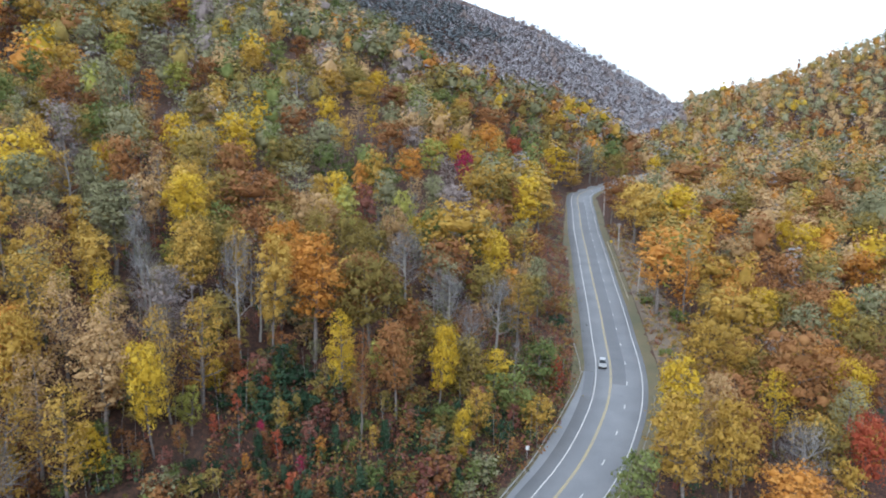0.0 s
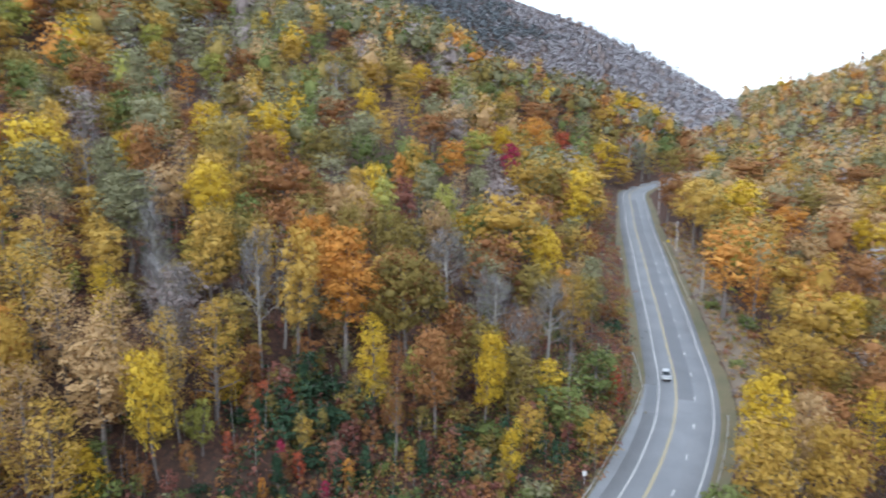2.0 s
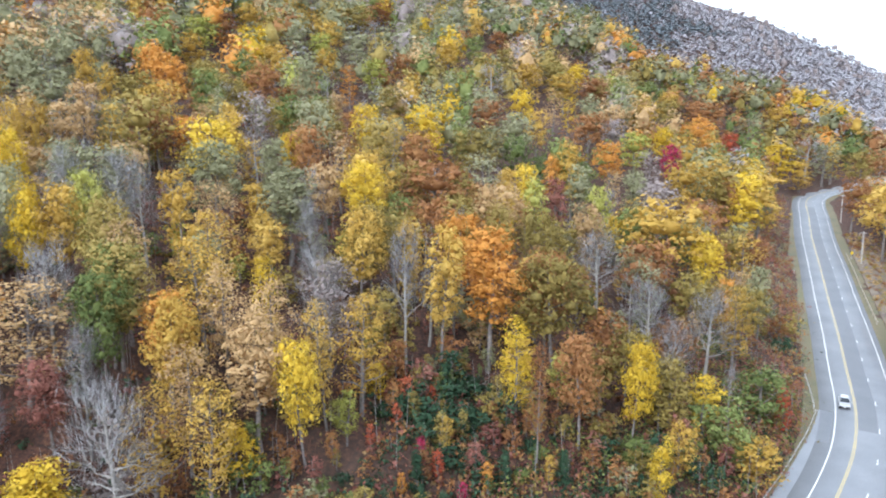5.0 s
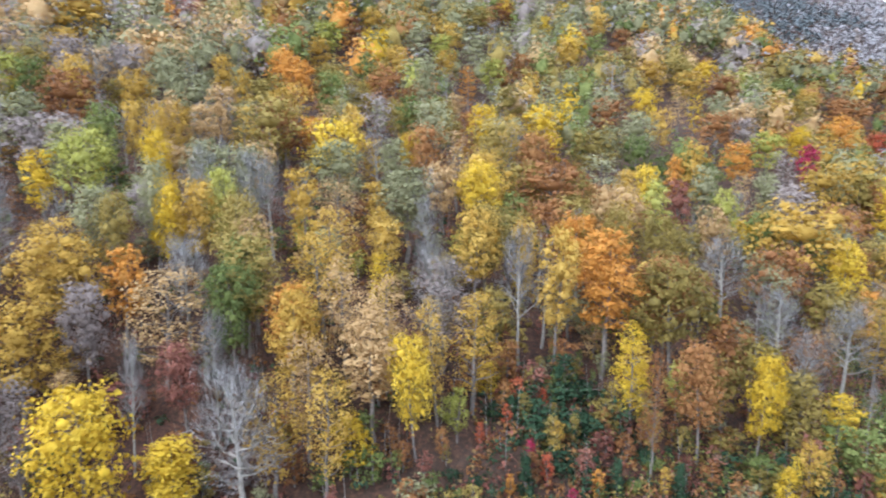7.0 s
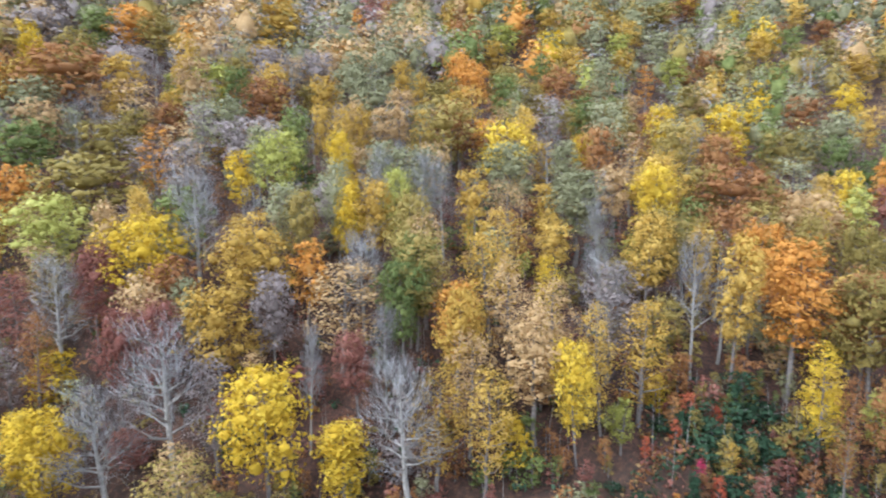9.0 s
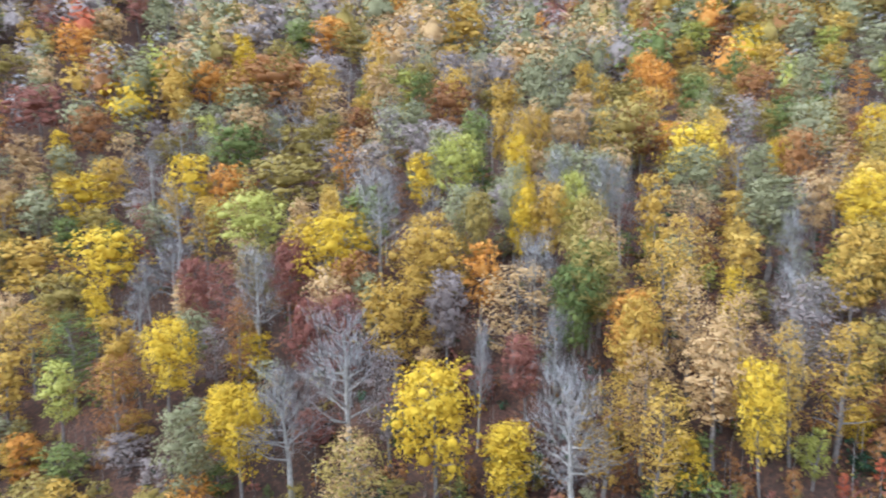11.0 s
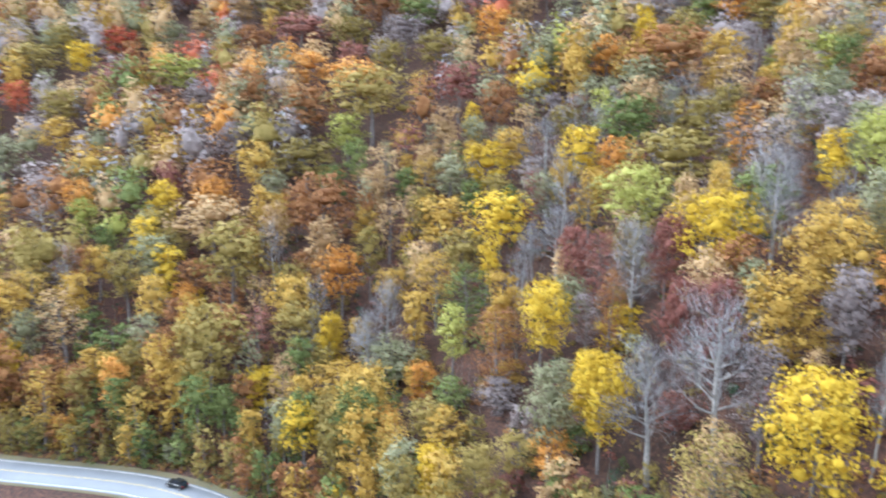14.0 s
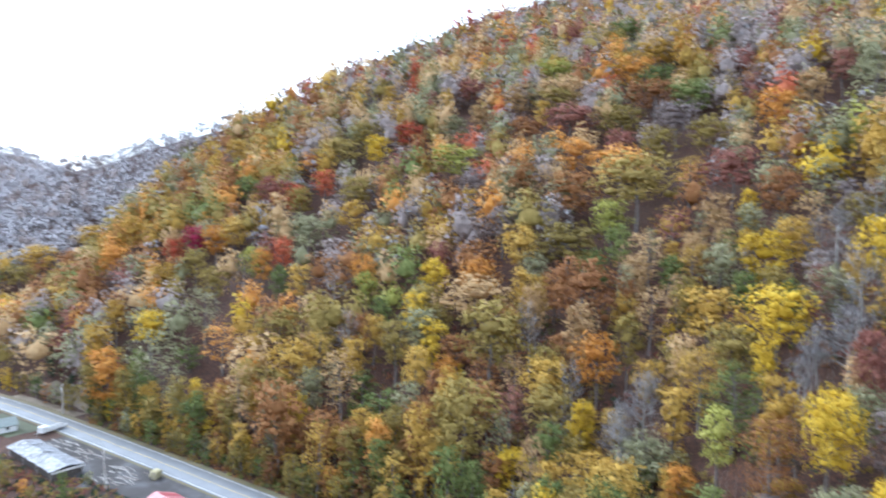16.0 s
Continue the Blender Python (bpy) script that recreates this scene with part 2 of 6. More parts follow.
def land(x, y):
    """Height of the bare ground."""
    shape = np.shape(x)
    x, y = np.ravel(x).astype(float), np.ravel(y).astype(float)
    side, road = by_road(x, y)
    dx, dy = x - EYE_X, y - EYE_Y
    far, turn = np.hypot(dx, dy), np.degrees(np.arctan2(-dx, dy))
    # the wooded hill
    top = np.interp(turn, RIDGE_TURN, RIDGE_FAR)
    up = np.minimum(far, top) / np.maximum(far, 1)
    hill = -4 + (-0.3 * dx + 0.15 * dy) * up + 0.1 * np.maximum(0, np.minimum(far, top) - 250)
    hill -= 0.3 * np.maximum(0, far - top)
    hill += 3.0 * wobble(x, y, 60, 1) * ease(40, 120, side) + 1.0 * wobble(x, y, 17, 2)
    bank = road + 0.62 * np.maximum(0, side - 11) + 0.8 * wobble(x, y, 9, 3) * ease(10, 20, side)
    left = np.minimum(hill, bank)
    left = np.where(hill < road, np.maximum(hill, road - 3 - 0.1 * side), left)
    # the valley on the other side
    out = np.maximum(0, -side - 9)
    drop = 5.5 - 4.7 * ease(10, 50, -y)
    valley = road - drop * ease(2, 26, out) - 0.02 * np.maximum(0, out - 30) + 1.2 * wobble(x, y, 30, 5) * ease(20, 60, out)
    rise = 0.26 * np.maximum(0, out - 170) * (turn < 60) * (1 - ease(60, 140, turn))
    valley = valley + np.minimum(rise, 260)
    z = np.where(side > 0, left, valley)
    z = np.where(np.abs(side) < 10.5, road - 0.16, z)
    near = z.copy()
    for dist, wide, turns, skies in FAR_RIDGES:
        t2 = np.where(turn < turns[0] - 40, turn + 360, turn)
        sky_z = 57 + dist * np.tan(np.radians(np.interp(t2, turns, skies))) - 14
        inside = (t2 >= turns[0]) & (t2 <= turns[-1])
        bump = np.clip(1 - np.abs(far - dist) / wide, 0, 1) ** 0.9
        lift = np.where(inside, -20 + (sky_z + 20) * bump + 10 * wobble(x, y, 130, 7) * bump * (1 - bump), -1e3)
        z = np.where((far > dist - wide) & (np.abs(side) > 40), np.maximum(z, lift), z)
    return np.where(far > 3200, np.maximum(z, -30), z).reshape(shape)


def grid_mesh(name, xs, ys, zs):
    h, w = xs.shape
    verts = np.stack([xs.ravel(), ys.ravel(), zs.ravel()], 1)
    i = np.arange(h * w).reshape(h, w)
    quads = np.stack([i[:-1, :-1], i[:-1, 1:], i[1:, 1:], i[1:, :-1]], -1).reshape(-1, 4)
    return mesh_of(name, verts, quads)


def mesh_of(name, verts, faces, smooth=False, normals=None):
    """A mesh out of arrays: faces all with the same number of corners; normals: the foliage's rounded shading, a normal a corner."""
    verts, faces = np.asarray(verts, np.float32), np.asarray(faces, np.int32)
    me = bpy.data.meshes.new(name)
    me.vertices.add(len(verts))
    me.vertices.foreach_set("co", verts.ravel())
    me.loops.add(faces.size)
    me.loops.foreach_set("vertex_index", faces.ravel())
    me.polygons.add(len(faces))
    me.polygons.foreach_set("loop_start", np.arange(0, faces.size, faces.shape[1], dtype=np.int32))
    me.update(calc_edges=True)
    if smooth:
        me.polygons.foreach_set("use_smooth", np.ones(len(faces), bool))
    if normals is not None:
        me.normals_split_custom_set_from_vertices(np.asarray(normals, np.float32))
    return me


def build_ground():
    turns = np.radians(np.concatenate([np.arange(-60, 160, 0.9), np.arange(160, 300.5, 4.0)]))
    fars = np.concatenate([[0.01], np.arange(6, 260, 3.0), 260 * (4700 / 260) ** np.linspace(0, 1, 90)])
    f, t = np.meshgrid(fars, turns, indexing="ij")
    xs, ys = EYE_X - f * np.sin(t), EYE_Y + f * np.cos(t)
    me = grid_mesh("ground", xs, ys, land(xs, ys))
    me.materials.append(LITTER)
    me.polygons.foreach_set("use_smooth", np.ones(len(me.polygons), bool))
    me.flip_normals()
    return tagged(new("ground", me), "brown leaf-littered forest floor of a mountain valley", "ground", kind="structure")


build_ground()


ROAD_RUN = np.r_[0, np.cumsum(np.linalg.norm(np.diff(ROAD[:, :2], axis=0), axis=1))]
# three lanes on the climb, two lanes down in the valley
WIDE = 1 - ease(-20, 60, 90 - ROAD[:, 1])


def strip(name, a, b, lift, material, start=0, stop=None, deep=0.0, low=None):
    """A band along the road between two distances from its middle (positive towards the hill); low: those of the two-lane stretch."""
    r, h, w = ROAD[start:stop], ROAD_HILL[start:stop], WIDE[start:stop]
    la, lb = low or (a, b)
    a, b = a * w + la * (1 - w), b * w + lb * (1 - w)
    cols = [(a, lift - deep)] * (deep > 0) + [(a, lift), ((a + b) / 2, lift), (b, lift)] + [(b, lift - deep)] * (deep > 0)
    xs = np.stack([r[:, 0] + h[:, 0] * s for s, _ in cols], 1)
    ys = np.stack([r[:, 1] + h[:, 1] * s for s, _ in cols], 1)
    zs = np.stack([r[:, 2] + z for _, z in cols], 1)
    me = grid_mesh(name, xs, ys, zs)
    me.materials.append(material)
    return me


def dashes(name, at, long, gap, half, material, start, stop):
    """A broken line along the road."""
    pieces = []
    k = start
    while k < stop:
        n = max(2, int(long / 2) + 1)
        r, h = ROAD[k:k + n], ROAD_HILL[k:k + n]
        e = np.stack([np.c_[r[:, :2] + h * (at - half), r[:, 2] + 0.012], np.c_[r[:, :2] + h * (at + half), r[:, 2] + 0.012]], 1).reshape(-1, 3)
        i = np.arange(len(r) - 1) * 2
        pieces.append((e, np.stack([i, i + 1, i + 3, i + 2], 1)))
        k += n + int(gap / 2)
    me = mesh_of(name, *join(pieces))
    me.materials.append(material)
    return me


def join(pieces):
    """Joins (verts, faces) or (verts, faces, normals)."""
    verts, faces, normals, base = [], [], [], 0
    for v, f, *n in pieces:
        verts.append(v)
        faces.append(np.asarray(f) + base)
        normals += n
        base += len(v)
    return (np.concatenate(verts), np.concatenate(faces), *([np.concatenate(normals)] if normals else []))


NORTH_END, SOUTH_START = int(np.argmin(np.abs(ROAD[:, 1] - 60))), int(np.argmin(np.abs(ROAD[:, 1] - 40)))
tagged(new("road", strip("road", -7.2, 7.4, 0.0, ASPHALT, deep=0.3, low=(-4.1, 4.1))), "grey weathered asphalt mountain road with a climbing lane", "road", kind="structure")
dark_from, dark_to = int(np.argmin(np.abs(ROAD[:, 1] - 385))), int(np.argmin(np.abs(ROAD[:, 1] - 150)))
tagged(new("road_patch", strip("road_patch", -2.3, 0.85, 0.005, ASPHALT_DARK, dark_from, dark_to)), "strip of newer darker asphalt in the climbing lane", "road patch", kind="structure")
patch_a, patch_b = int(np.argmin(np.abs(ROAD[:, 1] - 158))), int(np.argmin(np.abs(ROAD[:, 1] - 143)))
tagged(new("road_patch", strip("road_patch", 5.1, 7.2, 0.005, ASPHALT_DARK, patch_a, patch_b)), "dark asphalt repair on the shoulder by the guardrail", "road patch", kind="structure")
for a, b, low, mat, what in (
    (4.66, 4.50, (3.62, 3.48), WHITE_LINE, "white edge line"), (-5.92, -6.06, (-3.5, -3.64), WHITE_LINE, "white edge line"),
    (1.08, 0.94, (0.0, -0.12), YELLOW_LINE, "double yellow centre line"), (1.36, 1.22, (0.28, 0.16), YELLOW_LINE, "double yellow centre line"),
):
    tagged(new("road_marking", strip("road_marking", b, a, 0.01, mat, low=(low[1], low[0]))), what + " painted on the asphalt", "road marking", kind="structure")
tagged(new("road_marking", dashes("road_marking", -2.5, 3.2, 9.0, 0.075, WHITE_LINE, 20, NORTH_END)), "broken white lane line on the climb", "road marking", kind="structure")
tagged(new("verge", strip("verge", 7.4, 10.4, -0.05, GRASS, low=(4.1, 6.0))), "dry grass and leaf verge at the foot of the hill", "verge", kind="structure")
tagged(new("verge", strip("verge", -10.2, -7.2, -0.05, GRASS, low=(-5.0, -4.1))), "dry grass verge on the valley side", "verge", kind="structure")

# ---- trees ----
RNG = np.random.default_rng(7)


def tube(path, radii, sides=6):
    """Rings of a tapered tube along a path; returns verts and quads."""
    path, radii = np.asarray(path, float), np.asarray(radii, float)
    along = np.gradient(path, axis=0)
    along /= np.linalg.norm(along, axis=1)[:, None] + 1e-9
    ref = np.where(np.abs(along[:, 2:3]) > 0.9, [[1.0, 0, 0]], [[0, 0, 1.0]])
    u = np.cross(along, ref)
    u /= np.linalg.norm(u, axis=1)[:, None]
    v = np.cross(along, u)
    a = np.arange(sides) * 2 * np.pi / sides
    ring = path[:, None] + radii[:, None, None] * (np.cos(a)[None, :, None] * u[:, None] + np.sin(a)[None, :, None] * v[:, None])
    n = len(path)
    i = np.arange(n * sides).reshape(n, sides)
    j = np.roll(i, -1, 1)
    return ring.reshape(-1, 3), np.stack([i[:-1], j[:-1], j[1:], i[1:]], -1).reshape(-1, 4)


def wood(rng, height, width, low, limbs, sides, twist=0.05, forks=0):
    """Trunk and limbs of a tree, and the limbs' tips."""
    n = 7
    s = np.linspace(0, 1, n)
    bend = np.cumsum(rng.normal(0, twist, (n, 2)) * height / n, 0)
    path = np.c_[bend - bend[0], s * height * 0.92 - 0.6 * (s == 0)]
    thick = 0.014 * height + 0.06
    pieces, tips = [tube(path, thick * (1 - s) ** 0.8 + 0.025, sides)], [path[-1]]
    for k in range(limbs):
        at = low + (0.95 - low) * (k + rng.random()) / limbs
        root = np.array([np.interp(at, s, path[:, c]) for c in range(3)])
        turn, reach = k * 2.4 + rng.normal(0, 0.4), width * 0.5 * (1.05 - 0.75 * at) * rng.uniform(0.8, 1.2)
        out = np.array([np.cos(turn), np.sin(turn), 0])
        rise = rng.uniform(0.35, 0.9)
        limb = np.stack([root, root + out * reach * 0.5 + [0, 0, reach * rise * 0.45], root + out * reach + [0, 0, reach * rise * 1.1]])
        limb[1:] += rng.normal(0, 0.06 * reach, (2, 3))
        pieces.append(tube(limb, [thick * (1 - at) * 0.5 + 0.04, thick * (1 - at) * 0.3 + 0.03, 0.02], max(3, sides - 2)))
        tips += [limb[1], limb[2]]
        for _ in range(forks):
            s2 = rng.uniform(0.3, 0.95)
            start = limb[0] * (1 - s2) + limb[2] * s2 + (limb[1] - (limb[0] + limb[2]) / 2) * 4 * s2 * (1 - s2) * 0.5
            away = out * rng.uniform(0.3, 1) + rng.normal(0, 0.45, 3) + [0, 0, 0.75]
            away *= reach * rng.uniform(0.35, 0.6) / np.linalg.norm(away)
            twig = np.stack([start, start + away * 0.55 + rng.normal(0, 0.05 * reach, 3), start + away])
            pieces.append(tube(twig, [0.05, 0.035, 0.015], 3))
            tips += [twig[1], twig[2]]
    return pieces, np.array(tips)


def sprays(rng, at, out, size, loose=0.3):
    """Leaf sprays: one small uneven three-cornered blade each, facing roughly outwards and up."""
    n = len(at)
    face = out + rng.normal(0, loose, (n, 3)) + [0, 0, 0.3]
    face /= np.linalg.norm(face, axis=1)[:, None] + 1e-9
    u = np.cross(face, rng.normal(0, 1, (n, 3)))
    u /= np.linalg.norm(u, axis=1)[:, None] + 1e-9
    v = np.cross(face, u)
    s = size * 0.62 * rng.uniform(0.65, 1.35, (n, 1))
    corners = []
    for k in range(3):
        a = k * 2.094 + rng.uniform(-0.4, 0.4, (n, 1))
        corners.append(at + s * rng.uniform(0.75, 1.25, (n, 1)) * (u * np.cos(a) + v * np.sin(a)) - face * s * 0.25 * (k == 0))
    soft = out / (np.linalg.norm(out, axis=1)[:, None] + 1e-9) * 0.8 + face * 0.35 + [0, 0, 0.12]
    soft /= np.linalg.norm(soft, axis=1)[:, None] + 1e-9
    return np.stack(corners, 1).reshape(-1, 3), np.arange(3 * n).reshape(n, 3), np.repeat(soft, 3, axis=0)


def lump_shape(steps):
    bm = bmesh.new()
    bmesh.ops.create_icosphere(bm, subdivisions=steps, radius=1.0)
    v, f = np.array([v.co[:] for v in bm.verts]), np.array([[v.index for v in f.verts] for f in bm.faces])
    bm.free()
    return v, f


LUMP = lump_shape(1)


def crown_points(rng, height, width, low, clumps, count, form, dome=False):
    """Points on the outsides of leafy clumps that together make a crown."""
    centres, outs = [], []
    tall = height * (1 - low)
    mid = height * low + tall * 0.5
    for k in range(clumps):
        h = ((k + 0.5) / clumps) ** 0.85
        if form == "cone":
            r = width * 0.5 * (1.02 - h) * 0.8
        elif form == "column":
            r = width * 0.42 * np.sin(np.pi * (0.12 + 0.8 * h)) ** 0.5
        else:
            r = width * 0.5 * np.sqrt(max(0.02, 1 - (1.72 * h - 0.82) ** 2)) * 0.82
        a = k * 2.39996 + rng.normal(0, 0.3)
        q = r * rng.uniform(0.35, 1.12)
        centres.append((q * np.cos(a), q * np.sin(a), height * low + tall * (h * 0.93 + rng.normal(0, 0.035))))
    centres = np.array(centres)
    size = width * (0.2 if dome else 0.165 if form != "column" else 0.2) * rng.uniform(0.6, 1.45, len(centres))
    pick = rng.integers(0, len(centres), count)
    d = rng.normal(0, 1, (count, 3))
    d[:, 2] = d[:, 2] * 0.8 + 0.25
    if dome:
        outer = centres[pick] - [0, 0, mid * 0.8]
        d = d * 0.9 + outer / (np.linalg.norm(outer, axis=1)[:, None] + 1e-9) * 0.9 + [0, 0, 0.45]
    d /= np.linalg.norm(d, axis=1)[:, None]
    at = centres[pick] + d * size[pick, None] * np.array([1, 1, 0.72]) * np.clip(rng.normal(0.94, 0.24, (count, 1)), 0.4, 1.35)
    away = at - [0, 0, mid * 0.85]
    away /= np.linalg.norm(away, axis=1)[:, None] + 1e-9
    # the close leaf mass inside each clump
    lump, faces = LUMP
    cores = []
    for c, r in zip(centres, size):
        rough = lump * rng.uniform(0.7, 1.2, (len(lump), 1))
        cores.append((rough * r * [0.36, 0.36, 0.3] + c, faces, lump * 0.9 + [0, 0, 0.15]))
    return at, d * 0.85 + away * 0.55, cores


def shell_points(rng, height, width, low, count):
    """Points all over the outside of a domed crown."""
    d = rng.normal(0, 1, (count, 3)) + [0, 0, 0.5]
    d /= np.linalg.norm(d, axis=1)[:, None]
    wave = 1 + 0.12 * np.sin(d @ rng.normal(0, 4, 3)) + 0.1 * np.sin(d @ rng.normal(0, 7, 3))
    tall = height * (1 - low)
    at = d * (wave * rng.uniform(0.6, 1.02, count))[:, None] * [width * 0.5, width * 0.5, tall * 0.42] + [0, 0, height * low + tall * 0.55]
    return at, d


def inner_mass(rng, height, width, low, fill):
    """The close leaf mass inside a crown, uneven, under the sprays."""
    lump, faces = LUMP
    wave = 1 + 0.16 * np.sin(lump @ rng.normal(0, 3.2, 3) + rng.uniform(0, 6)) + 0.12 * np.sin(lump @ rng.normal(0, 5.5, 3) + rng.uniform(0, 6))
    tall = height * (1 - low)
    at = lump * wave[:, None] * [width * 0.5 * fill, width * 0.5 * fill, tall * 0.36 * fill] + [0, 0, height * low + tall * 0.55]
    return at, faces, lump


def twig_blades(rng, tips, count, length, thick=0.05, flare=0.5):
    """Bare twigs: long thin blades that fan upwards and out from the limbs."""
    root = tips[rng.integers(0, len(tips), count)] + rng.normal(0, 0.25 * length, (count, 3))
    out = root - [0, 0, np.median(root[:, 2]) - 2]
    out /= np.linalg.norm(out, axis=1)[:, None] + 1e-9
    way = out * flare + rng.normal(0, 0.4, (count, 3)) + [0, 0, 0.55]
    way /= np.linalg.norm(way, axis=1)[:, None]
    end = root + way * length * rng.uniform(0.5, 1.3, (count, 1))
    side = np.cross(way, rng.normal(0, 1, (count, 3)))
    side /= np.linalg.norm(side, axis=1)[:, None] + 1e-9
    t = thick * rng.uniform(0.6, 1.4, (count, 1))
    blade = np.stack([root - side * t, root + side * t, end], 1)
    return blade.reshape(-1, 3), np.arange(3 * count).reshape(count, 3), np.repeat(out * 0.8 + [0, 0, 0.3], 3, axis=0)


FORMS = {
    "round": (20.0, 11.0, 0.36), "broad": (19.0, 14.0, 0.38), "tall": (24.0, 9.5, 0.36), "column": (20.0, 7.0, 0.18),
    "sapling": (7.5, 3.2, 0.2), "cone": (9.0, 4.6, 0.08), "bare": (20.0, 10.0, 0.35), "thin": (22.0, 9.5, 0.25), "winter": (20.0, 11.0, 0.27), "young": (10.0, 6.0, 0.12), "shrub": (2.6, 4.2, 0.0),
}
LEVEL = {"near": (3400, 0.41, 54, 10, 6), "mid": (1120, 0.62, 36, 6, 5), "far": (270, 1.05, 15, 0, 3), "last": (76, 1.65, 11, 0, 3), "speck": (30, 2.5, 6, 0, 3)}
CLOSE_ONLY = ("near", "mid")


def tree_meshes(form, level, seed):
    """Meshes of the trunk with its limbs, and of the crown, for a tree that stands at the origin."""
    rng = np.random.default_rng(seed)
    height, width, low = FORMS[form]
    low = low if level in CLOSE_ONLY else 0.12
    count, size, clumps, limbs, sides = LEVEL[level]
    small = {"sapling": 0.32, "cone": 0.5, "young": 0.42, "shrub": 0.2}.get(form, 1.0)
    pieces, tips = wood(rng, height, width, low, max(7, limbs * 2) if form in ("bare", "thin") else limbs, sides, forks=4 if form == "bare" and level in CLOSE_ONLY else 0)
    if form == "bare":
        n = int(count * (0.42 if level in CLOSE_ONLY else 0.5))
        crown = join([twig_blades(rng, tips, n, width * 0.22, 0.017 * (size / 0.42)), twig_blades(rng, tips, n // 4, width * 0.18, 0.03 * (size / 0.42), 0.8)])
    elif form == "winter":
        at, out = shell_points(rng, height * 0.8, width * 1.15, 0.1, count)
        v, f, n = sprays(rng, at, out, size, 0.5)
        n = n * 0.3 + [0, 0, 1]
        crown = (v, f, n / np.linalg.norm(n, axis=1)[:, None])
    elif form == "thin":
        at, out, cores = crown_points(rng, height, width, low, clumps, int(count * (0.62 if level in CLOSE_ONLY else 0.9)), "round", level not in CLOSE_ONLY)
        crown = sprays(rng, at, out, size * 0.85)
    else:
        at, out, cores = crown_points(rng, height, width, low, int(clumps * (0.5 if small < 1 else 1)), int(count * small), form, level not in CLOSE_ONLY)
        if level not in CLOSE_ONLY:
            at2, out2 = shell_points(rng, height, width, low, count // 2)
            at, out = np.concatenate([at[::2], at2]), np.concatenate([out[::2], out2])
        crown = sprays(rng, at, out, size * {"sapling": 0.58, "cone": 0.8, "young": 0.85, "shrub": 0.8}.get(form, 1), {"near": 0.8, "mid": 0.75}.get(level, 0.6))
        if form in ("round", "broad", "tall", "column"):
            inner = inner_mass(rng, height, width, low, {"near": 0.28, "mid": 0.34, "far": 0.5, "last": 0.48, "speck": 0.6}[level])
            crown = join([crown, inner] + cores[::2] * (level in CLOSE_ONLY))
        elif form == "young":
            crown = join([crown, *cores[::3]])
    # far crowns shade softly
    v, f, n = crown
    n = n + [0, 0, {"far": 0.35, "last": 1.0, "speck": 1.6}.get(level, 0.0)]
    return join(pieces), (v, f, n / (np.linalg.norm(n, axis=1)[:, None] + 1e-9))


POOL = {}


def tree_kind(colour, form, level, variant, label, group):
    """The first tree of its kind; the others are copies of it."""
    key = (colour, form, level, variant)
    if key in POOL:
        return POOL[key], False
    shape = (form, level, variant)
    if shape not in POOL:
        (wv, wf), (cv, cf, cn) = tree_meshes(form, level, 100 + variant * 17 + len(form) * 3 + len(level))
        POOL[shape] = (mesh_of("trunk", wv, wf, True), mesh_of("crown", cv, cf, True, cn))
        for me in POOL[shape]:
            me.materials.append(BARK)
    base = tagged(new(f"{NAMES[colour]}", None), label, "tree", group)
    base.empty_display_size = 0.5
    for name, me, mat in (("trunk", POOL[shape][0], PALE_BARK if form == "bare" else BARK), ("crown", POOL[shape][1], LEAF[colour])):
        ob = new(name, me)
        ob.parent = base
        ob.material_slots[0].link = "OBJECT"
        ob.material_slots[0].material = mat
    POOL[key] = base
    return base, True


NAMES = {
    "yellow": "yellow_tree", "gold": "golden_tree", "orange": "orange_tree", "rust": "rust_brown_tree", "red": "red_tree", "olive": "olive_tree",
    "green": "green_tree", "lime": "yellow_green_tree", "maroon": "maroon_tree", "crimson": "crimson_tree", "sage": "grey_green_tree", "hazed_pink": "dull_pink_tree", "slate": "leafless_grey_tree", "tan": "tan_tree", "bare": "bare_tree", "pine": "evergreen_tree", "fir": "blue_green_fir",
}
LABELS = {
    "yellow": "broadleaf tree in bright yellow autumn leaf on the slope", "gold": "broadleaf tree in golden brown autumn leaf on the slope",
    "orange": "broadleaf tree in orange autumn leaf on the slope", "rust": "oak with rust-brown autumn leaves on the wooded slope",
    "red": "tree with deep red autumn leaves on the slope", "olive": "broadleaf tree turning from olive green to brown",
    "lime": "broadleaf tree turning from green to yellow", "maroon": "tree with dull maroon autumn leaves on the slope",
    "crimson": "small tree with bright crimson autumn leaves",
    "green": "broadleaf tree still in green leaf on the slope", "sage": "half-bare tree with grey-green leaves in the wood",
    "slate": "leafless blue-grey winter woods on a far slope", "hazed_pink": "half-bare tree with thin dull pinkish-grey leaves", "tan": "tree with thin dry tan leaves in the wood", "bare": "leafless grey tree with fine bare twigs", "pine": "small dark green evergreen among fallen leaves", "fir": "blue-green firs on a far ridge",
}


def plant(colour, form, level, x, y, scale=1.0, sink=0.0, lean=0.0, wide=1.0):
    variant = int(RNG.integers(0, 3 if level == "mid" else 4))
    ob, first = tree_kind(colour, form, level, variant, LABELS[colour], NAMES[colour] + "s on the hillsides")
    z = float(land(np.array([x]), np.array([y]))[0]) - 0.2 - sink
    m = pose(x, y, z, RNG.normal(0, 2) + lean, RNG.normal(0, 2), RNG.uniform(0, 360)) @ Matrix.Diagonal((scale * wide, scale * wide, scale, 1))
    if first:
        ob.matrix_basis = m
        return ob
    made = copy_thing(ob, m)
    made.matrix_basis = m
    return made


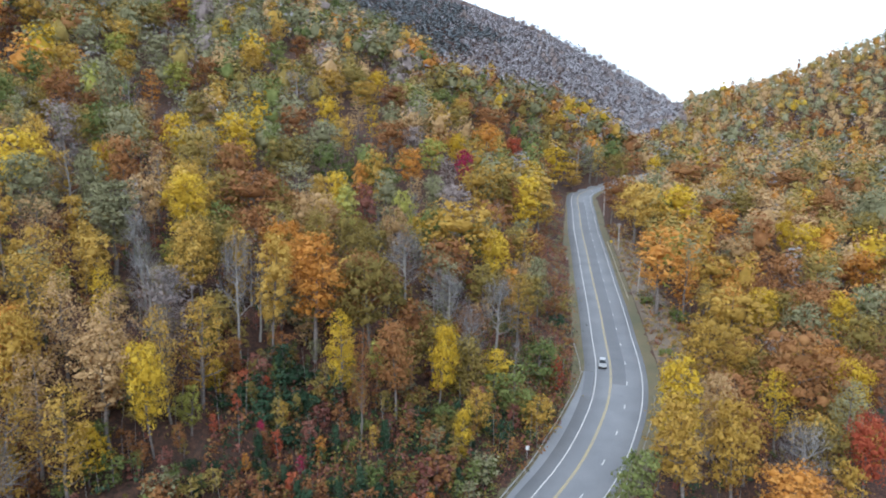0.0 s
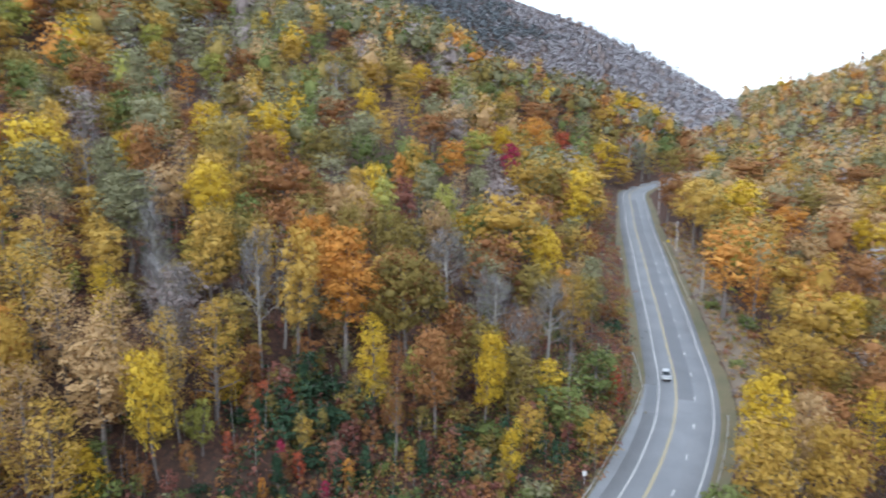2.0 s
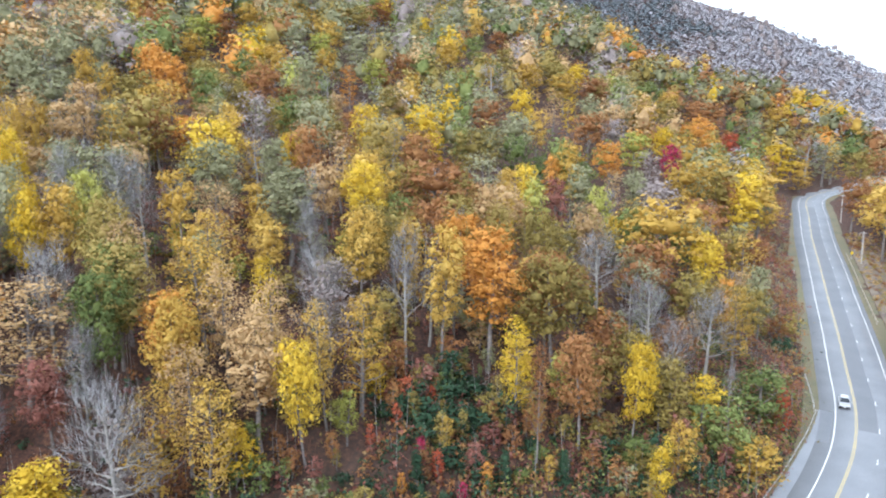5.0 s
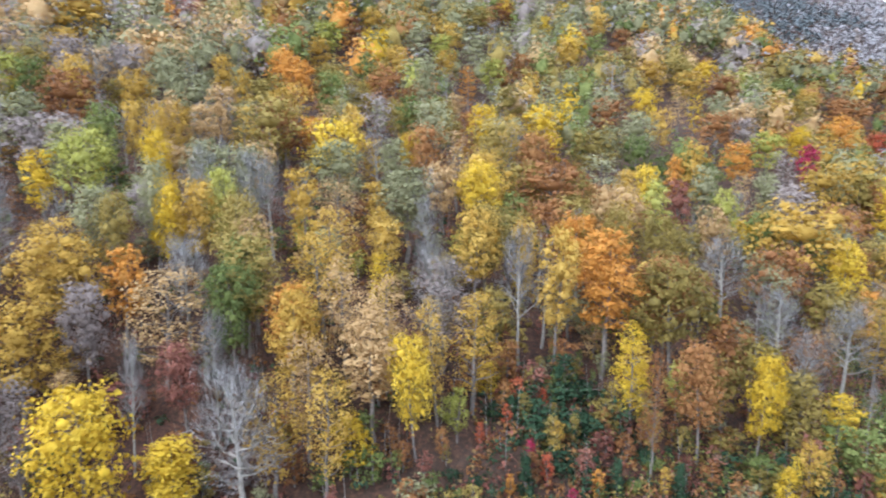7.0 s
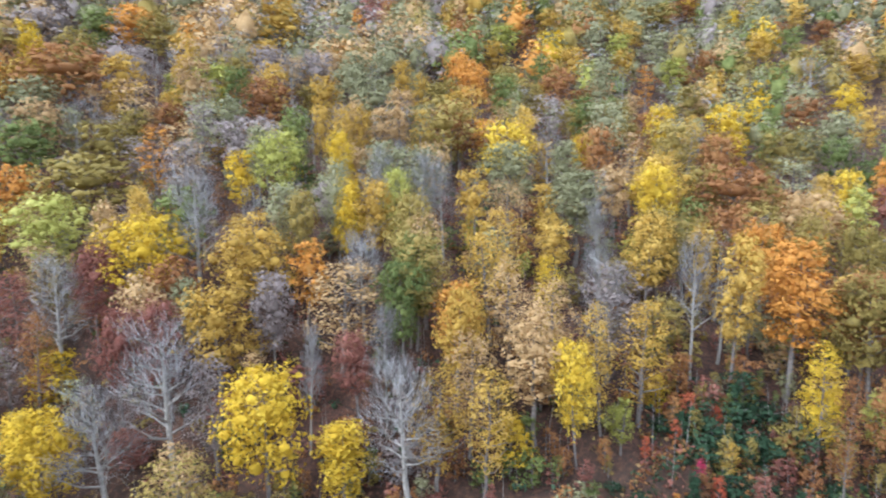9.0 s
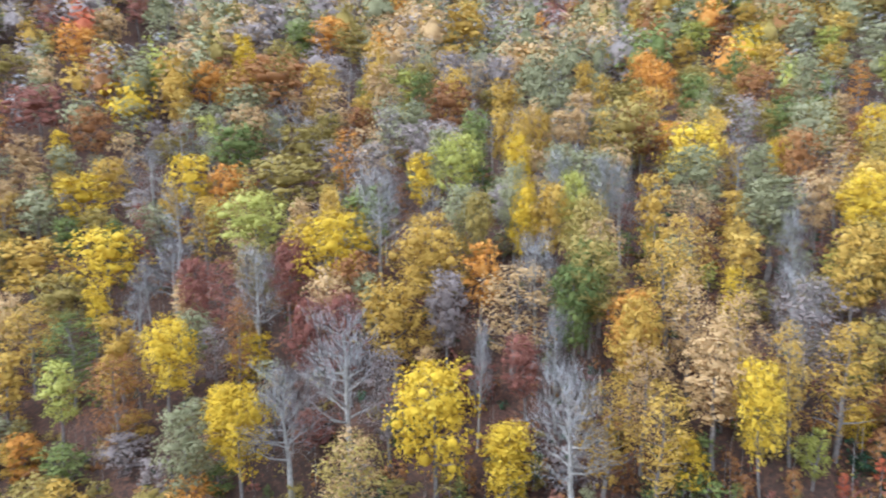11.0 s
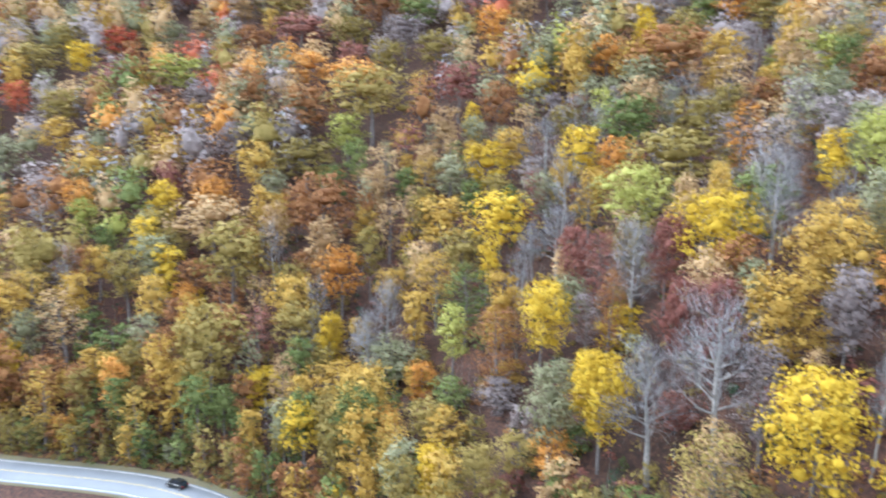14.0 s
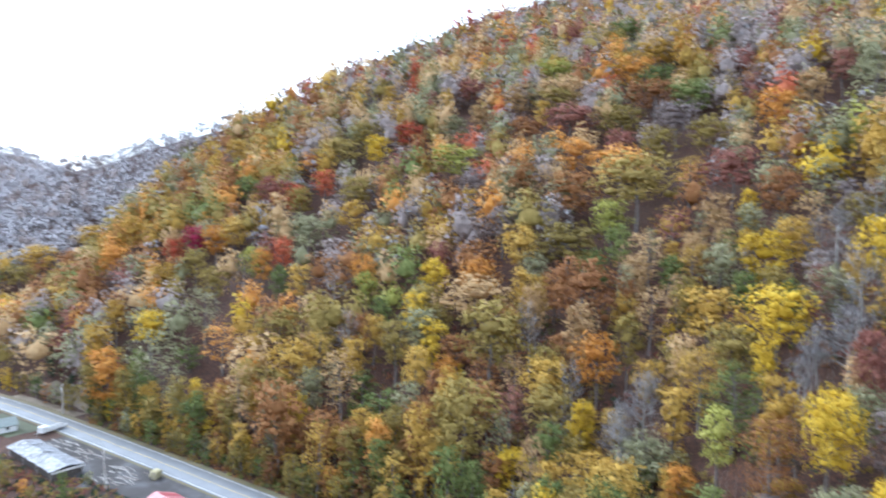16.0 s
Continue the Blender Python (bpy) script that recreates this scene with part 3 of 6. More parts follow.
# colour mixes of the woods, by direction from the valley's middle and height on the slope
# high, grey, mauve and the far mixes run paler to imitate haze
MIX = {
    "hill": dict(yellow=.09, gold=.15, orange=.06, rust=.14, olive=.20, green=.07, lime=.03, sage=.13, tan=.05, bare=.10),
    "high": dict(hazed_pink=.06, yellow=.05, gold=.10, orange=.05, rust=.07, olive=.17, green=.15, lime=.05, sage=.25, tan=.05, bare=.10),
    "grey": dict(hazed_pink=.20, yellow=.05, gold=.11, orange=.04, rust=.05, maroon=.03, olive=.08, green=.02, lime=.03, sage=.20, tan=.18, bare=.24),
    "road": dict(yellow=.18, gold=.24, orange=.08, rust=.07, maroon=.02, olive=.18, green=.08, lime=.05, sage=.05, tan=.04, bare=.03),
    "mauve": dict(hazed_pink=.18, yellow=.03, gold=.12, orange=.12, rust=.15, maroon=.08, red=.04, olive=.13, green=.03, sage=.14, tan=.16, bare=.10),
    "valley": dict(yellow=.07, gold=.21, orange=.17, rust=.20, olive=.18, green=.03, lime=.02, sage=.04, tan=.05, bare=.05),
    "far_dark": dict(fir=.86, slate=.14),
    "far_grey": dict(slate=.92, hazed_pink=.08),
    "far_right": dict(bare=.08, sage=.17, tan=.20, gold=.15, olive=.17, orange=.10, rust=.09, yellow=.03),
}


# firs darken the far ridge west of this direction, in degrees
FIR_EDGE = -2


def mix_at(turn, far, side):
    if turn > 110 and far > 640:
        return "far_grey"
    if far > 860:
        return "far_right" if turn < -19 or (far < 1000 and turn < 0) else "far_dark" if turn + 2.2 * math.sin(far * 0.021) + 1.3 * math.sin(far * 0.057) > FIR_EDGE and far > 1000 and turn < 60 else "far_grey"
    if side < 0 and far > 330 and turn < -10:
        return "far_right"
    if side < 0 or (turn > 118 and far > 330):
        return "valley"
    if turn > 78:
        return "mauve" if far > 230 else ("road" if side < 75 else "hill")
    if turn > 40:
        return "grey"
    return "high" if far > 240 and turn > 2 else "hill"


def form_for(colour):
    if colour == "bare":
        return "bare"
    if colour in ("sage", "tan", "hazed_pink"):
        return ("thin", "round", "tall")[int(RNG.integers(0, 3))]
    if colour in ("rust", "olive"):
        return ("broad", "round", "broad")[int(RNG.integers(0, 3))]
    return ("round", "tall", "round", "column", "tall")[int(RNG.integers(0, 5))]


# trees that stand out, area by area: leaf colour, habit, place, height and spread
FLANK_HIGH_A = [
    ("green", "broad", -297.3, 31.7, 0.96, 1.55), ("hazed_pink", "broad", -277.9, 26.3, 0.96, 1.55), ("maroon", "broad", -229.6, 41.4, 1.00, 1.40),
    ("maroon", "broad", -357.5, -72.9, 0.96, 1.40), ("maroon", "round", -443.7, -30.3, 0.92, 1.17), ("gold", "broad", -351.6, 18.0, 0.96, 1.78),
    ("tan", "broad", -329.7, -21.6, 0.97, 1.85), ("orange", "broad", -335.3, 8.3, 0.96, 1.69), ("tan", "tall", -329.0, -42.5, 0.89, 1.69),
    ("tan", "tall", -321.9, -59.8, 0.77, 1.93), ("olive", "broad", -289.1, 5.7, 0.97, 1.61), ("maroon", "broad", -268.2, 5.7, 0.94, 1.03),
    ("orange", "round", -269.4, -9.8, 0.92, 1.64), ("olive", "broad", -233.2, 13.4, 1.33, 1.68), ("lime", "round", -222.4, 6.4, 0.90, 1.31),
    ("gold", "round", -217.2, -21.6, 1.02, 1.14), ("tan", "thin", -250.0, -18.0, 0.91, 1.19), ("hazed_pink", "round", -234.0, -30.5, 0.92, 1.19),
]
FLANK_HIGH_B = [
    ("olive", "broad", -260.1, 36.9, 0.97, 1.28), ("gold", "thin", -239.6, 29.6, 0.82, 1.55), ("olive", "broad", -320.1, -24.2, 0.95, 1.79),
    ("gold", "tall", -507.8, -57.1, 0.82, 1.44), ("green", "broad", -407.6, 2.9, 1.00, 1.76), ("lime", "broad", -369.8, -30.8, 0.97, 1.87),
    ("green", "broad", -316.5, 19.4, 0.95, 1.41), ("rust", "broad", -305.7, 18.3, 0.95, 1.74), ("gold", "tall", -313.3, -29.4, 0.76, 1.07),
    ("maroon", "broad", -299.4, -15.5, 0.97, 2.00), ("rust", "broad", -299.3, -34.5, 0.95, 1.34), ("olive", "broad", -261.4, 18.6, 0.96, 1.14),
    ("orange", "broad", -254.8, 7.4, 0.96, 1.85), ("rust", "round", -240.2, -7.7, 1.10, 1.49), ("olive", "broad", -217.3, -6.7, 0.96, 1.74),
    ("rust", "tall", -248.4, -26.6, 1.12, 1.00), ("hazed_pink", "broad", -262.7, -47.6, 0.96, 1.01), ("gold", "tall", -250.8, -46.7, 0.76, 1.15),
]
FLANK_LOW = [
    ("gold", "young", -109.8, 26.4, 1.02, 1.46), ("gold", "thin", -104.5, 17.8, 0.83, 0.85),
]
FLANK_MID_A = [
    ("tan", "tall", -205.7, 34.4, 0.87, 1.26), ("gold", "thin", -189.8, 28.2, 0.82, 1.20), ("olive", "round", -173.2, 27.0, 0.91, 0.87),
    ("green", "thin", -136.3, 32.8, 0.84, 1.46), ("bare", "bare", -145.5, 16.8, 0.91, 0.96), ("sage", "young", -137.2, 18.1, 1.03, 1.94),
    ("green", "young", -119.2, 28.0, 0.84, 1.49), ("gold", "round", -120.3, 12.9, 0.92, 1.15), ("green", "round", -208.4, 9.4, 0.92, 0.87),
    ("rust", "broad", -186.4, 1.3, 1.28, 1.27), ("orange", "broad", -207.0, -32.7, 0.96, 1.05), ("olive", "round", -173.8, -20.9, 1.32, 1.32),
    ("maroon", "thin", -155.4, -12.4, 0.81, 1.10), ("yellow", "young", -146.8, -10.1, 1.04, 1.89), ("yellow", "column", -148.3, 4.5, 0.74, 1.11),
    ("green", "young", -145.9, -19.1, 0.76, 2.00), ("gold", "young", -128.8, 22.5, 0.71, 1.62),
]
FLANK_MID_B = [
    ("maroon", "thin", -208.3, 24.1, 0.83, 1.54), ("gold", "round", -166.7, 31.3, 0.90, 1.54), ("tan", "thin", -176.3, 18.1, 0.82, 1.33),
    ("gold", "thin", -146.3, 27.8, 0.82, 1.42), ("bare", "bare", -139.0, 13.1, 0.90, 1.32), ("orange", "young", -127.1, 23.5, 0.87, 1.30),
    ("orange", "column", -116.9, 15.2, 0.62, 1.24), ("green", "round", -116.3, 12.0, 0.91, 1.04), ("tan", "thin", -201.5, 17.5, 0.82, 1.72),
    ("orange", "round", -163.5, 6.4, 0.90, 1.23), ("tan", "broad", -198.6, -31.5, 0.95, 1.88), ("rust", "thin", -168.0, -22.9, 0.83, 0.94),
    ("olive", "round", -147.7, -21.4, 1.34, 1.12), ("tan", "thin", -138.1, -4.4, 0.81, 0.80), ("gold", "young", -137.6, 6.8, 1.05, 2.00),
    ("sage", "thin", -147.5, -13.3, 0.83, 1.01), ("olive", "round", -167.4, 13.2, 0.90, 0.86),
]
FOOTHILL_HIGH_A = [
    ("gold", "tall", -377.7, -126.0, 0.76, 1.37), ("red", "round", -381.8, -112.1, 0.91, 0.86), ("sage", "round", -315.8, -70.3, 0.91, 1.38),
    ("yellow", "round", -311.7, -107.2, 0.91, 1.36), ("olive", "broad", -332.3, -121.0, 0.96, 1.36), ("red", "round", -282.2, -135.6, 0.92, 1.16),
    ("maroon", "broad", -282.9, -144.4, 1.22, 1.12), ("olive", "round", -277.4, -129.7, 0.92, 1.26), ("olive", "round", -276.7, -103.1, 0.91, 1.76),
    ("crimson", "round", -262.0, -172.8, 0.92, 1.04), ("gold", "broad", -262.3, -153.2, 0.96, 1.13), ("lime", "broad", -238.0, -128.9, 0.95, 1.02),
    ("bare", "bare", -233.9, -131.3, 0.92, 1.52), ("orange", "round", -221.3, -75.9, 0.90, 1.06), ("yellow", "round", -211.0, -48.4, 0.92, 1.06),
    ("green", "round", -223.2, -109.6, 0.90, 0.80), ("gold", "round", -349.7, -207.5, 0.92, 1.40), ("olive", "round", -245.3, -160.9, 0.90, 1.24),
    ("orange", "thin", -197.4, -116.5, 0.85, 1.80), ("green", "young", -199.2, -130.3, 1.00, 1.78), ("gold", "young", -180.4, -113.2, 1.08, 1.79),
]
FOOTHILL_HIGH_B = [
    ("red", "round", -418.3, -124.6, 0.92, 0.79), ("gold", "round", -352.9, -85.3, 0.92, 0.77), ("red", "broad", -321.1, -94.4, 0.97, 1.26),
    ("olive", "broad", -320.1, -131.0, 0.96, 1.97), ("lime", "broad", -284.3, -61.5, 0.97, 2.00), ("red", "round", -291.5, -125.7, 0.90, 1.22),
    ("green", "round", -300.3, -169.8, 0.91, 1.49), ("sage", "round", -253.9, -114.1, 0.90, 1.68), ("gold", "round", -258.1, -96.2, 0.91, 1.36),
    ("orange", "round", -260.1, -161.6, 0.92, 1.27), ("red", "broad", -241.0, -118.3, 0.97, 0.82), ("orange", "round", -236.1, -124.1, 0.90, 0.94),
    ("gold", "tall", -220.5, -100.2, 0.76, 1.40), ("lime", "round", -211.6, -71.9, 0.91, 1.00), ("maroon", "round", -220.8, -48.5, 0.91, 0.93),
    ("bare", "bare", -217.6, -85.8, 0.90, 1.34), ("rust", "round", -307.7, -208.9, 0.91, 2.00), ("olive", "broad", -228.9, -139.9, 0.97, 1.03),
    ("olive", "broad", -198.8, -94.8, 0.97, 1.30), ("sage", "thin", -211.4, -132.6, 1.07, 1.29),
]
FOOTHILL_MID = [
    ("gold", "round", -180.2, -82.2, 1.02, 1.39), ("gold", "thin", -185.4, -75.8, 0.91, 1.22), ("rust", "round", -159.3, -74.4, 1.26, 1.19),
    ("yellow", "young", -162.8, -85.2, 0.86, 1.65), ("olive", "tall", -183.8, -50.7, 0.83, 1.26), ("yellow", "column", -185.0, -40.7, 0.84, 1.41),
    ("gold", "round", -174.0, -41.5, 0.89, 0.97), ("green", "young", -178.6, -58.5, 1.06, 1.33), ("green", "young", -171.0, -50.4, 0.99, 1.87),
    ("tan", "thin", -172.8, -62.7, 0.94, 1.45), ("orange", "column", -152.3, -43.3, 0.92, 0.90), ("gold", "column", -163.6, -52.5, 0.63, 1.43),
    ("green", "young", -157.2, -51.9, 1.01, 1.51), ("orange", "young", -152.2, -55.7, 0.82, 1.54), ("gold", "thin", -151.0, -59.0, 0.86, 1.10),
    ("gold", "young", -148.0, -30.3, 0.97, 1.43), ("tan", "thin", -167.7, -91.2, 1.14, 0.95), ("gold", "thin", -144.0, -35.9, 0.73, 1.15),
]
HOLLOW_HIGH = [
    ("sage", "thin", -149.4, 183.4, 0.84, 1.15), ("gold", "tall", -184.0, 157.9, 1.12, 1.71),
]
HOLLOW_LOW_A = [
    ("bare", "bare", -79.0, 111.6, 0.91, 0.77), ("olive", "round", -74.7, 97.6, 0.92, 0.80), ("green", "round", -66.4, 87.3, 0.89, 0.74),
    ("gold", "thin", -52.5, 78.1, 0.81, 1.08), ("yellow", "round", -86.9, 94.8, 0.90, 0.57), ("sage", "round", -90.5, 96.9, 0.92, 0.60),
    ("olive", "round", -90.0, 89.5, 0.91, 0.57), ("gold", "broad", -90.3, 79.8, 0.95, 1.02), ("bare", "bare", -74.9, 87.6, 0.91, 0.97),
    ("hazed_pink", "round", -82.0, 76.2, 0.88, 0.71), ("gold", "young", -88.0, 78.1, 0.46, 2.00), ("bare", "bare", -69.6, 72.1, 0.92, 0.50),
    ("yellow", "round", -68.0, 64.0, 1.01, 0.96), ("bare", "bare", -52.8, 73.1, 1.15, 1.08),
]
HOLLOW_LOW_B = [
    ("lime", "round", -81.0, 101.6, 0.91, 0.53), ("olive", "round", -67.3, 91.3, 0.91, 0.95), ("tan", "thin", -68.5, 94.7, 0.83, 1.03),
    ("bare", "bare", -105.1, 78.6, 1.26, 1.02), ("gold", "round", -82.7, 97.8, 0.89, 0.72), ("sage", "round", -94.5, 88.7, 0.89, 0.81),
    ("gold", "thin", -94.4, 81.6, 0.84, 1.53), ("green", "round", -68.4, 91.0, 0.88, 0.79), ("tan", "thin", -74.6, 82.6, 0.81, 1.60),
    ("gold", "round", -86.1, 69.6, 0.89, 1.11), ("bare", "bare", -63.8, 80.8, 0.89, 0.61), ("hazed_pink", "thin", -77.4, 63.0, 0.83, 0.83),
    ("yellow", "column", -60.5, 69.6, 0.61, 1.45),
]
HOLLOW_MID = [
    ("gold", "round", -132.6, 160.5, 0.92, 0.63), ("gold", "round", -123.7, 156.9, 0.91, 0.50), ("olive", "broad", -99.6, 137.3, 1.00, 1.02),
    ("gold", "thin", -100.4, 130.1, 0.84, 0.85), ("bare", "bare", -83.8, 111.5, 0.92, 0.95), ("hazed_pink", "thin", -124.9, 88.6, 0.83, 1.37),
    ("rust", "broad", -140.1, 119.0, 0.96, 1.07), ("green", "round", -120.6, 112.3, 0.92, 0.76), ("gold", "round", -149.8, 128.9, 0.92, 0.94),
    ("green", "round", -153.4, 120.5, 0.92, 0.77), ("gold", "round", -138.5, 136.8, 0.91, 0.92), ("sage", "round", -142.5, 148.3, 0.92, 0.98),
    ("gold", "round", -119.3, 118.5, 0.92, 0.50), ("gold", "round", -114.5, 119.5, 0.91, 0.50), ("gold", "round", -111.9, 122.4, 0.91, 0.50),
    ("yellow", "round", -101.3, 108.9, 0.92, 0.55), ("lime", "broad", -108.5, 98.7, 0.95, 0.77), ("bare", "bare", -90.5, 105.7, 0.92, 0.80),
]
KNOLL_HIGH_A = [
    ("gold", "round", -89.0, 327.1, 0.91, 1.32), ("gold", "round", -98.3, 425.5, 0.92, 1.37), ("sage", "thin", -77.7, 279.0, 0.84, 2.00),
    ("bare", "bare", -61.4, 295.2, 1.12, 1.56), ("rust", "broad", -53.6, 255.0, 0.97, 1.06), ("olive", "round", -46.6, 368.5, 0.92, 1.44),
    ("gold", "round", -37.5, 337.0, 0.92, 1.56), ("yellow", "thin", -30.3, 291.1, 0.83, 1.19), ("tan", "thin", -35.8, 291.4, 0.84, 1.19),
    ("gold", "broad", -37.8, 261.1, 0.97, 0.77), ("green", "round", -2.2, 410.3, 0.92, 1.59), ("rust", "broad", 27.8, 431.9, 1.15, 1.80),
    ("rust", "round", 51.6, 502.5, 1.04, 1.46), ("sage", "thin", 55.5, 456.5, 1.05, 2.00), ("lime", "round", -4.4, 275.1, 0.92, 1.29),
    ("crimson", "round", 7.6, 273.9, 0.92, 0.79), ("hazed_pink", "round", -12.5, 284.8, 0.92, 1.12), ("red", "round", 39.7, 394.0, 0.92, 1.07),
    ("olive", "column", 22.8, 258.7, 1.09, 1.09), ("gold", "column", 38.4, 279.9, 1.20, 1.60), ("gold", "column", 78.5, 427.4, 0.93, 1.67),
    ("gold", "thin", 100.3, 459.8, 1.12, 1.39),
]
KNOLL_HIGH_B = [
    ("green", "round", -82.6, 348.2, 0.92, 1.25), ("rust", "round", -79.7, 400.4, 0.92, 1.27), ("olive", "round", -67.8, 359.3, 0.92, 1.08),
    ("sage", "broad", -41.5, 243.3, 0.97, 0.97), ("gold", "round", -52.1, 328.5, 0.92, 1.54), ("yellow", "round", -35.7, 382.9, 0.92, 1.19),
    ("yellow", "round", -46.4, 282.7, 0.92, 1.13), ("rust", "broad", -26.7, 354.3, 0.97, 1.26), ("rust", "broad", -21.6, 280.2, 0.96, 1.36),
    ("tan", "round", -13.8, 309.6, 0.92, 1.18), ("olive", "broad", 8.0, 380.7, 0.97, 1.36), ("gold", "round", 9.6, 422.5, 0.92, 1.37),
    ("gold", "round", 75.7, 495.0, 1.05, 1.78), ("orange", "round", -11.9, 248.8, 0.92, 1.12), ("yellow", "round", 6.6, 299.0, 0.92, 0.95),
    ("hazed_pink", "thin", 0.3, 255.0, 0.83, 1.23), ("orange", "broad", 21.0, 343.4, 1.25, 0.99), ("gold", "broad", 11.7, 243.6, 1.07, 1.05),
    ("yellow", "column", 29.3, 256.0, 1.25, 1.17), ("yellow", "column", 64.4, 412.9, 1.24, 2.00), ("sage", "thin", 95.0, 452.8, 1.17, 1.69),
    ("bare", "bare", 85.7, 450.7, 1.35, 1.66),
]
KNOLL_LOW = [
    ("gold", "tall", -29.7, 115.8, 0.98, 0.71), ("orange", "tall", -23.1, 120.5, 0.98, 1.13), ("olive", "broad", -13.5, 127.5, 1.08, 1.01),
    ("rust", "broad", -15.5, 130.3, 0.97, 0.77), ("bare", "bare", 5.0, 131.1, 0.92, 0.89), ("yellow", "thin", -17.1, 112.1, 0.82, 0.75),
    ("yellow", "young", -17.9, 119.7, 0.58, 1.35), ("lime", "young", -12.0, 124.5, 0.64, 0.97), ("yellow", "round", -0.5, 121.4, 0.92, 0.55),
    ("olive", "column", 5.0, 129.3, 0.64, 1.43), ("rust", "round", -8.0, 115.5, 0.90, 0.81), ("rust", "thin", -13.3, 108.6, 0.83, 0.50),
    ("gold", "young", 6.6, 121.2, 0.94, 0.86), ("yellow", "young", 3.5, 113.7, 1.10, 0.53), ("green", "young", 14.6, 129.4, 1.09, 1.09),
    ("gold", "young", 18.7, 128.8, 0.83, 1.46), ("green", "young", 0.3, 118.4, 0.60, 1.57),
]
KNOLL_MID_A = [
    ("olive", "broad", -47.0, 204.3, 0.96, 1.08), ("sage", "thin", -39.7, 189.6, 0.84, 1.31), ("tan", "broad", -29.8, 159.6, 0.96, 0.99),
    ("olive", "round", -27.4, 150.5, 0.91, 0.67), ("orange", "tall", -25.2, 206.3, 0.77, 0.77), ("sage", "tall", -16.4, 198.2, 0.84, 0.93),
    ("lime", "tall", -25.1, 177.8, 0.77, 0.95), ("tan", "round", -11.7, 170.9, 0.92, 0.77), ("sage", "tall", -3.4, 215.8, 0.77, 0.93),
    ("yellow", "round", 13.8, 177.0, 0.91, 0.82), ("bare", "bare", 1.4, 140.4, 0.90, 1.09), ("bare", "bare", -8.4, 154.4, 0.92, 1.30),
    ("yellow", "young", 11.0, 136.7, 0.87, 1.24),
]
KNOLL_MID_B = [
    ("green", "broad", -36.3, 214.8, 0.96, 0.83), ("rust", "broad", -44.3, 161.3, 0.96, 1.33), ("olive", "broad", -20.8, 153.5, 0.95, 0.78),
    ("orange", "round", -32.0, 138.0, 0.92, 0.97), ("maroon", "tall", -21.2, 187.4, 0.77, 1.00), ("yellow", "round", -29.3, 191.5, 0.92, 0.71),
    ("lime", "round", -10.5, 191.3, 0.92, 0.71), ("hazed_pink", "round", 3.1, 211.6, 0.92, 1.13), ("gold", "broad", 4.9, 175.3, 1.21, 1.33),
    ("gold", "thin", 23.5, 196.8, 0.83, 1.37), ("bare", "bare", 11.6, 145.7, 0.99, 1.00), ("gold", "thin", 17.2, 155.0, 0.83, 1.06),
    ("green", "young", 21.3, 145.8, 1.07, 1.61),
]
SHOULDER_HIGH = [
    ("orange", "broad", -134.0, 185.2, 0.97, 0.85), ("gold", "round", -149.9, 227.2, 0.92, 0.94), ("lime", "round", -160.6, 247.8, 0.92, 1.37),
    ("rust", "tall", -158.2, 259.8, 0.76, 1.32), ("gold", "round", -163.4, 286.2, 0.91, 1.30), ("sage", "round", -138.7, 281.1, 0.92, 1.21),
    ("lime", "round", -129.4, 284.0, 0.92, 1.21), ("gold", "round", -136.0, 306.4, 0.92, 1.36), ("sage", "round", -121.7, 302.7, 0.92, 1.51),
    ("gold", "round", -120.7, 270.2, 0.92, 1.02), ("gold", "round", -129.9, 245.1, 0.92, 1.02), ("green", "tall", -127.3, 221.5, 0.77, 1.08),
    ("orange", "thin", -103.9, 253.3, 0.84, 1.27), ("lime", "round", -103.0, 274.0, 0.92, 1.13), ("rust", "round", -97.8, 292.7, 0.91, 1.19),
    ("yellow", "tall", -112.3, 369.3, 0.76, 1.09), ("olive", "round", -138.7, 344.0, 0.92, 1.79), ("bare", "bare", -124.7, 331.5, 0.91, 1.52),
    ("rust", "round", -143.2, 389.6, 0.92, 1.63), ("bare", "bare", -107.2, 241.0, 0.92, 0.99), ("olive", "round", -80.8, 233.1, 0.92, 1.12),
]
SHOULDER_LOW = [
    ("gold", "round", -44.8, 121.2, 0.92, 0.84), ("tan", "thin", -68.4, 115.6, 0.82, 1.03), ("gold", "thin", -61.9, 103.9, 0.84, 1.16),
    ("bare", "bare", -53.2, 120.9, 0.92, 0.73), ("olive", "round", -44.2, 124.8, 0.91, 0.91), ("bare", "bare", -34.3, 113.3, 1.09, 0.66),
    ("gold", "thin", -59.5, 98.9, 0.81, 1.25), ("yellow", "thin", -50.4, 100.7, 0.82, 0.64), ("bare", "bare", -44.6, 106.1, 0.89, 1.02),
    ("hazed_pink", "thin", -43.4, 105.5, 0.82, 1.31), ("tan", "thin", -54.5, 96.8, 0.84, 0.86), ("tan", "thin", -48.5, 97.7, 0.83, 1.00),
    ("gold", "round", -56.9, 87.9, 0.90, 0.74), ("tan", "thin", -51.9, 84.0, 0.80, 0.91), ("yellow", "round", -40.3, 91.2, 0.88, 0.61),
    ("gold", "thin", -37.0, 102.0, 0.84, 1.07), ("gold", "thin", -40.0, 97.0, 0.83, 0.67), ("yellow", "young", -36.2, 105.5, 0.57, 1.10),
    ("rust", "young", -34.3, 108.3, 0.75, 1.08), ("lime", "young", -38.9, 98.4, 0.44, 1.36), ("olive", "young", -42.8, 95.7, 0.48, 2.00),
    ("yellow", "young", -46.6, 85.7, 0.76, 1.26), ("gold", "thin", -47.4, 80.8, 0.82, 0.89), ("tan", "tall", -45.9, 90.0, 0.76, 1.17),
]
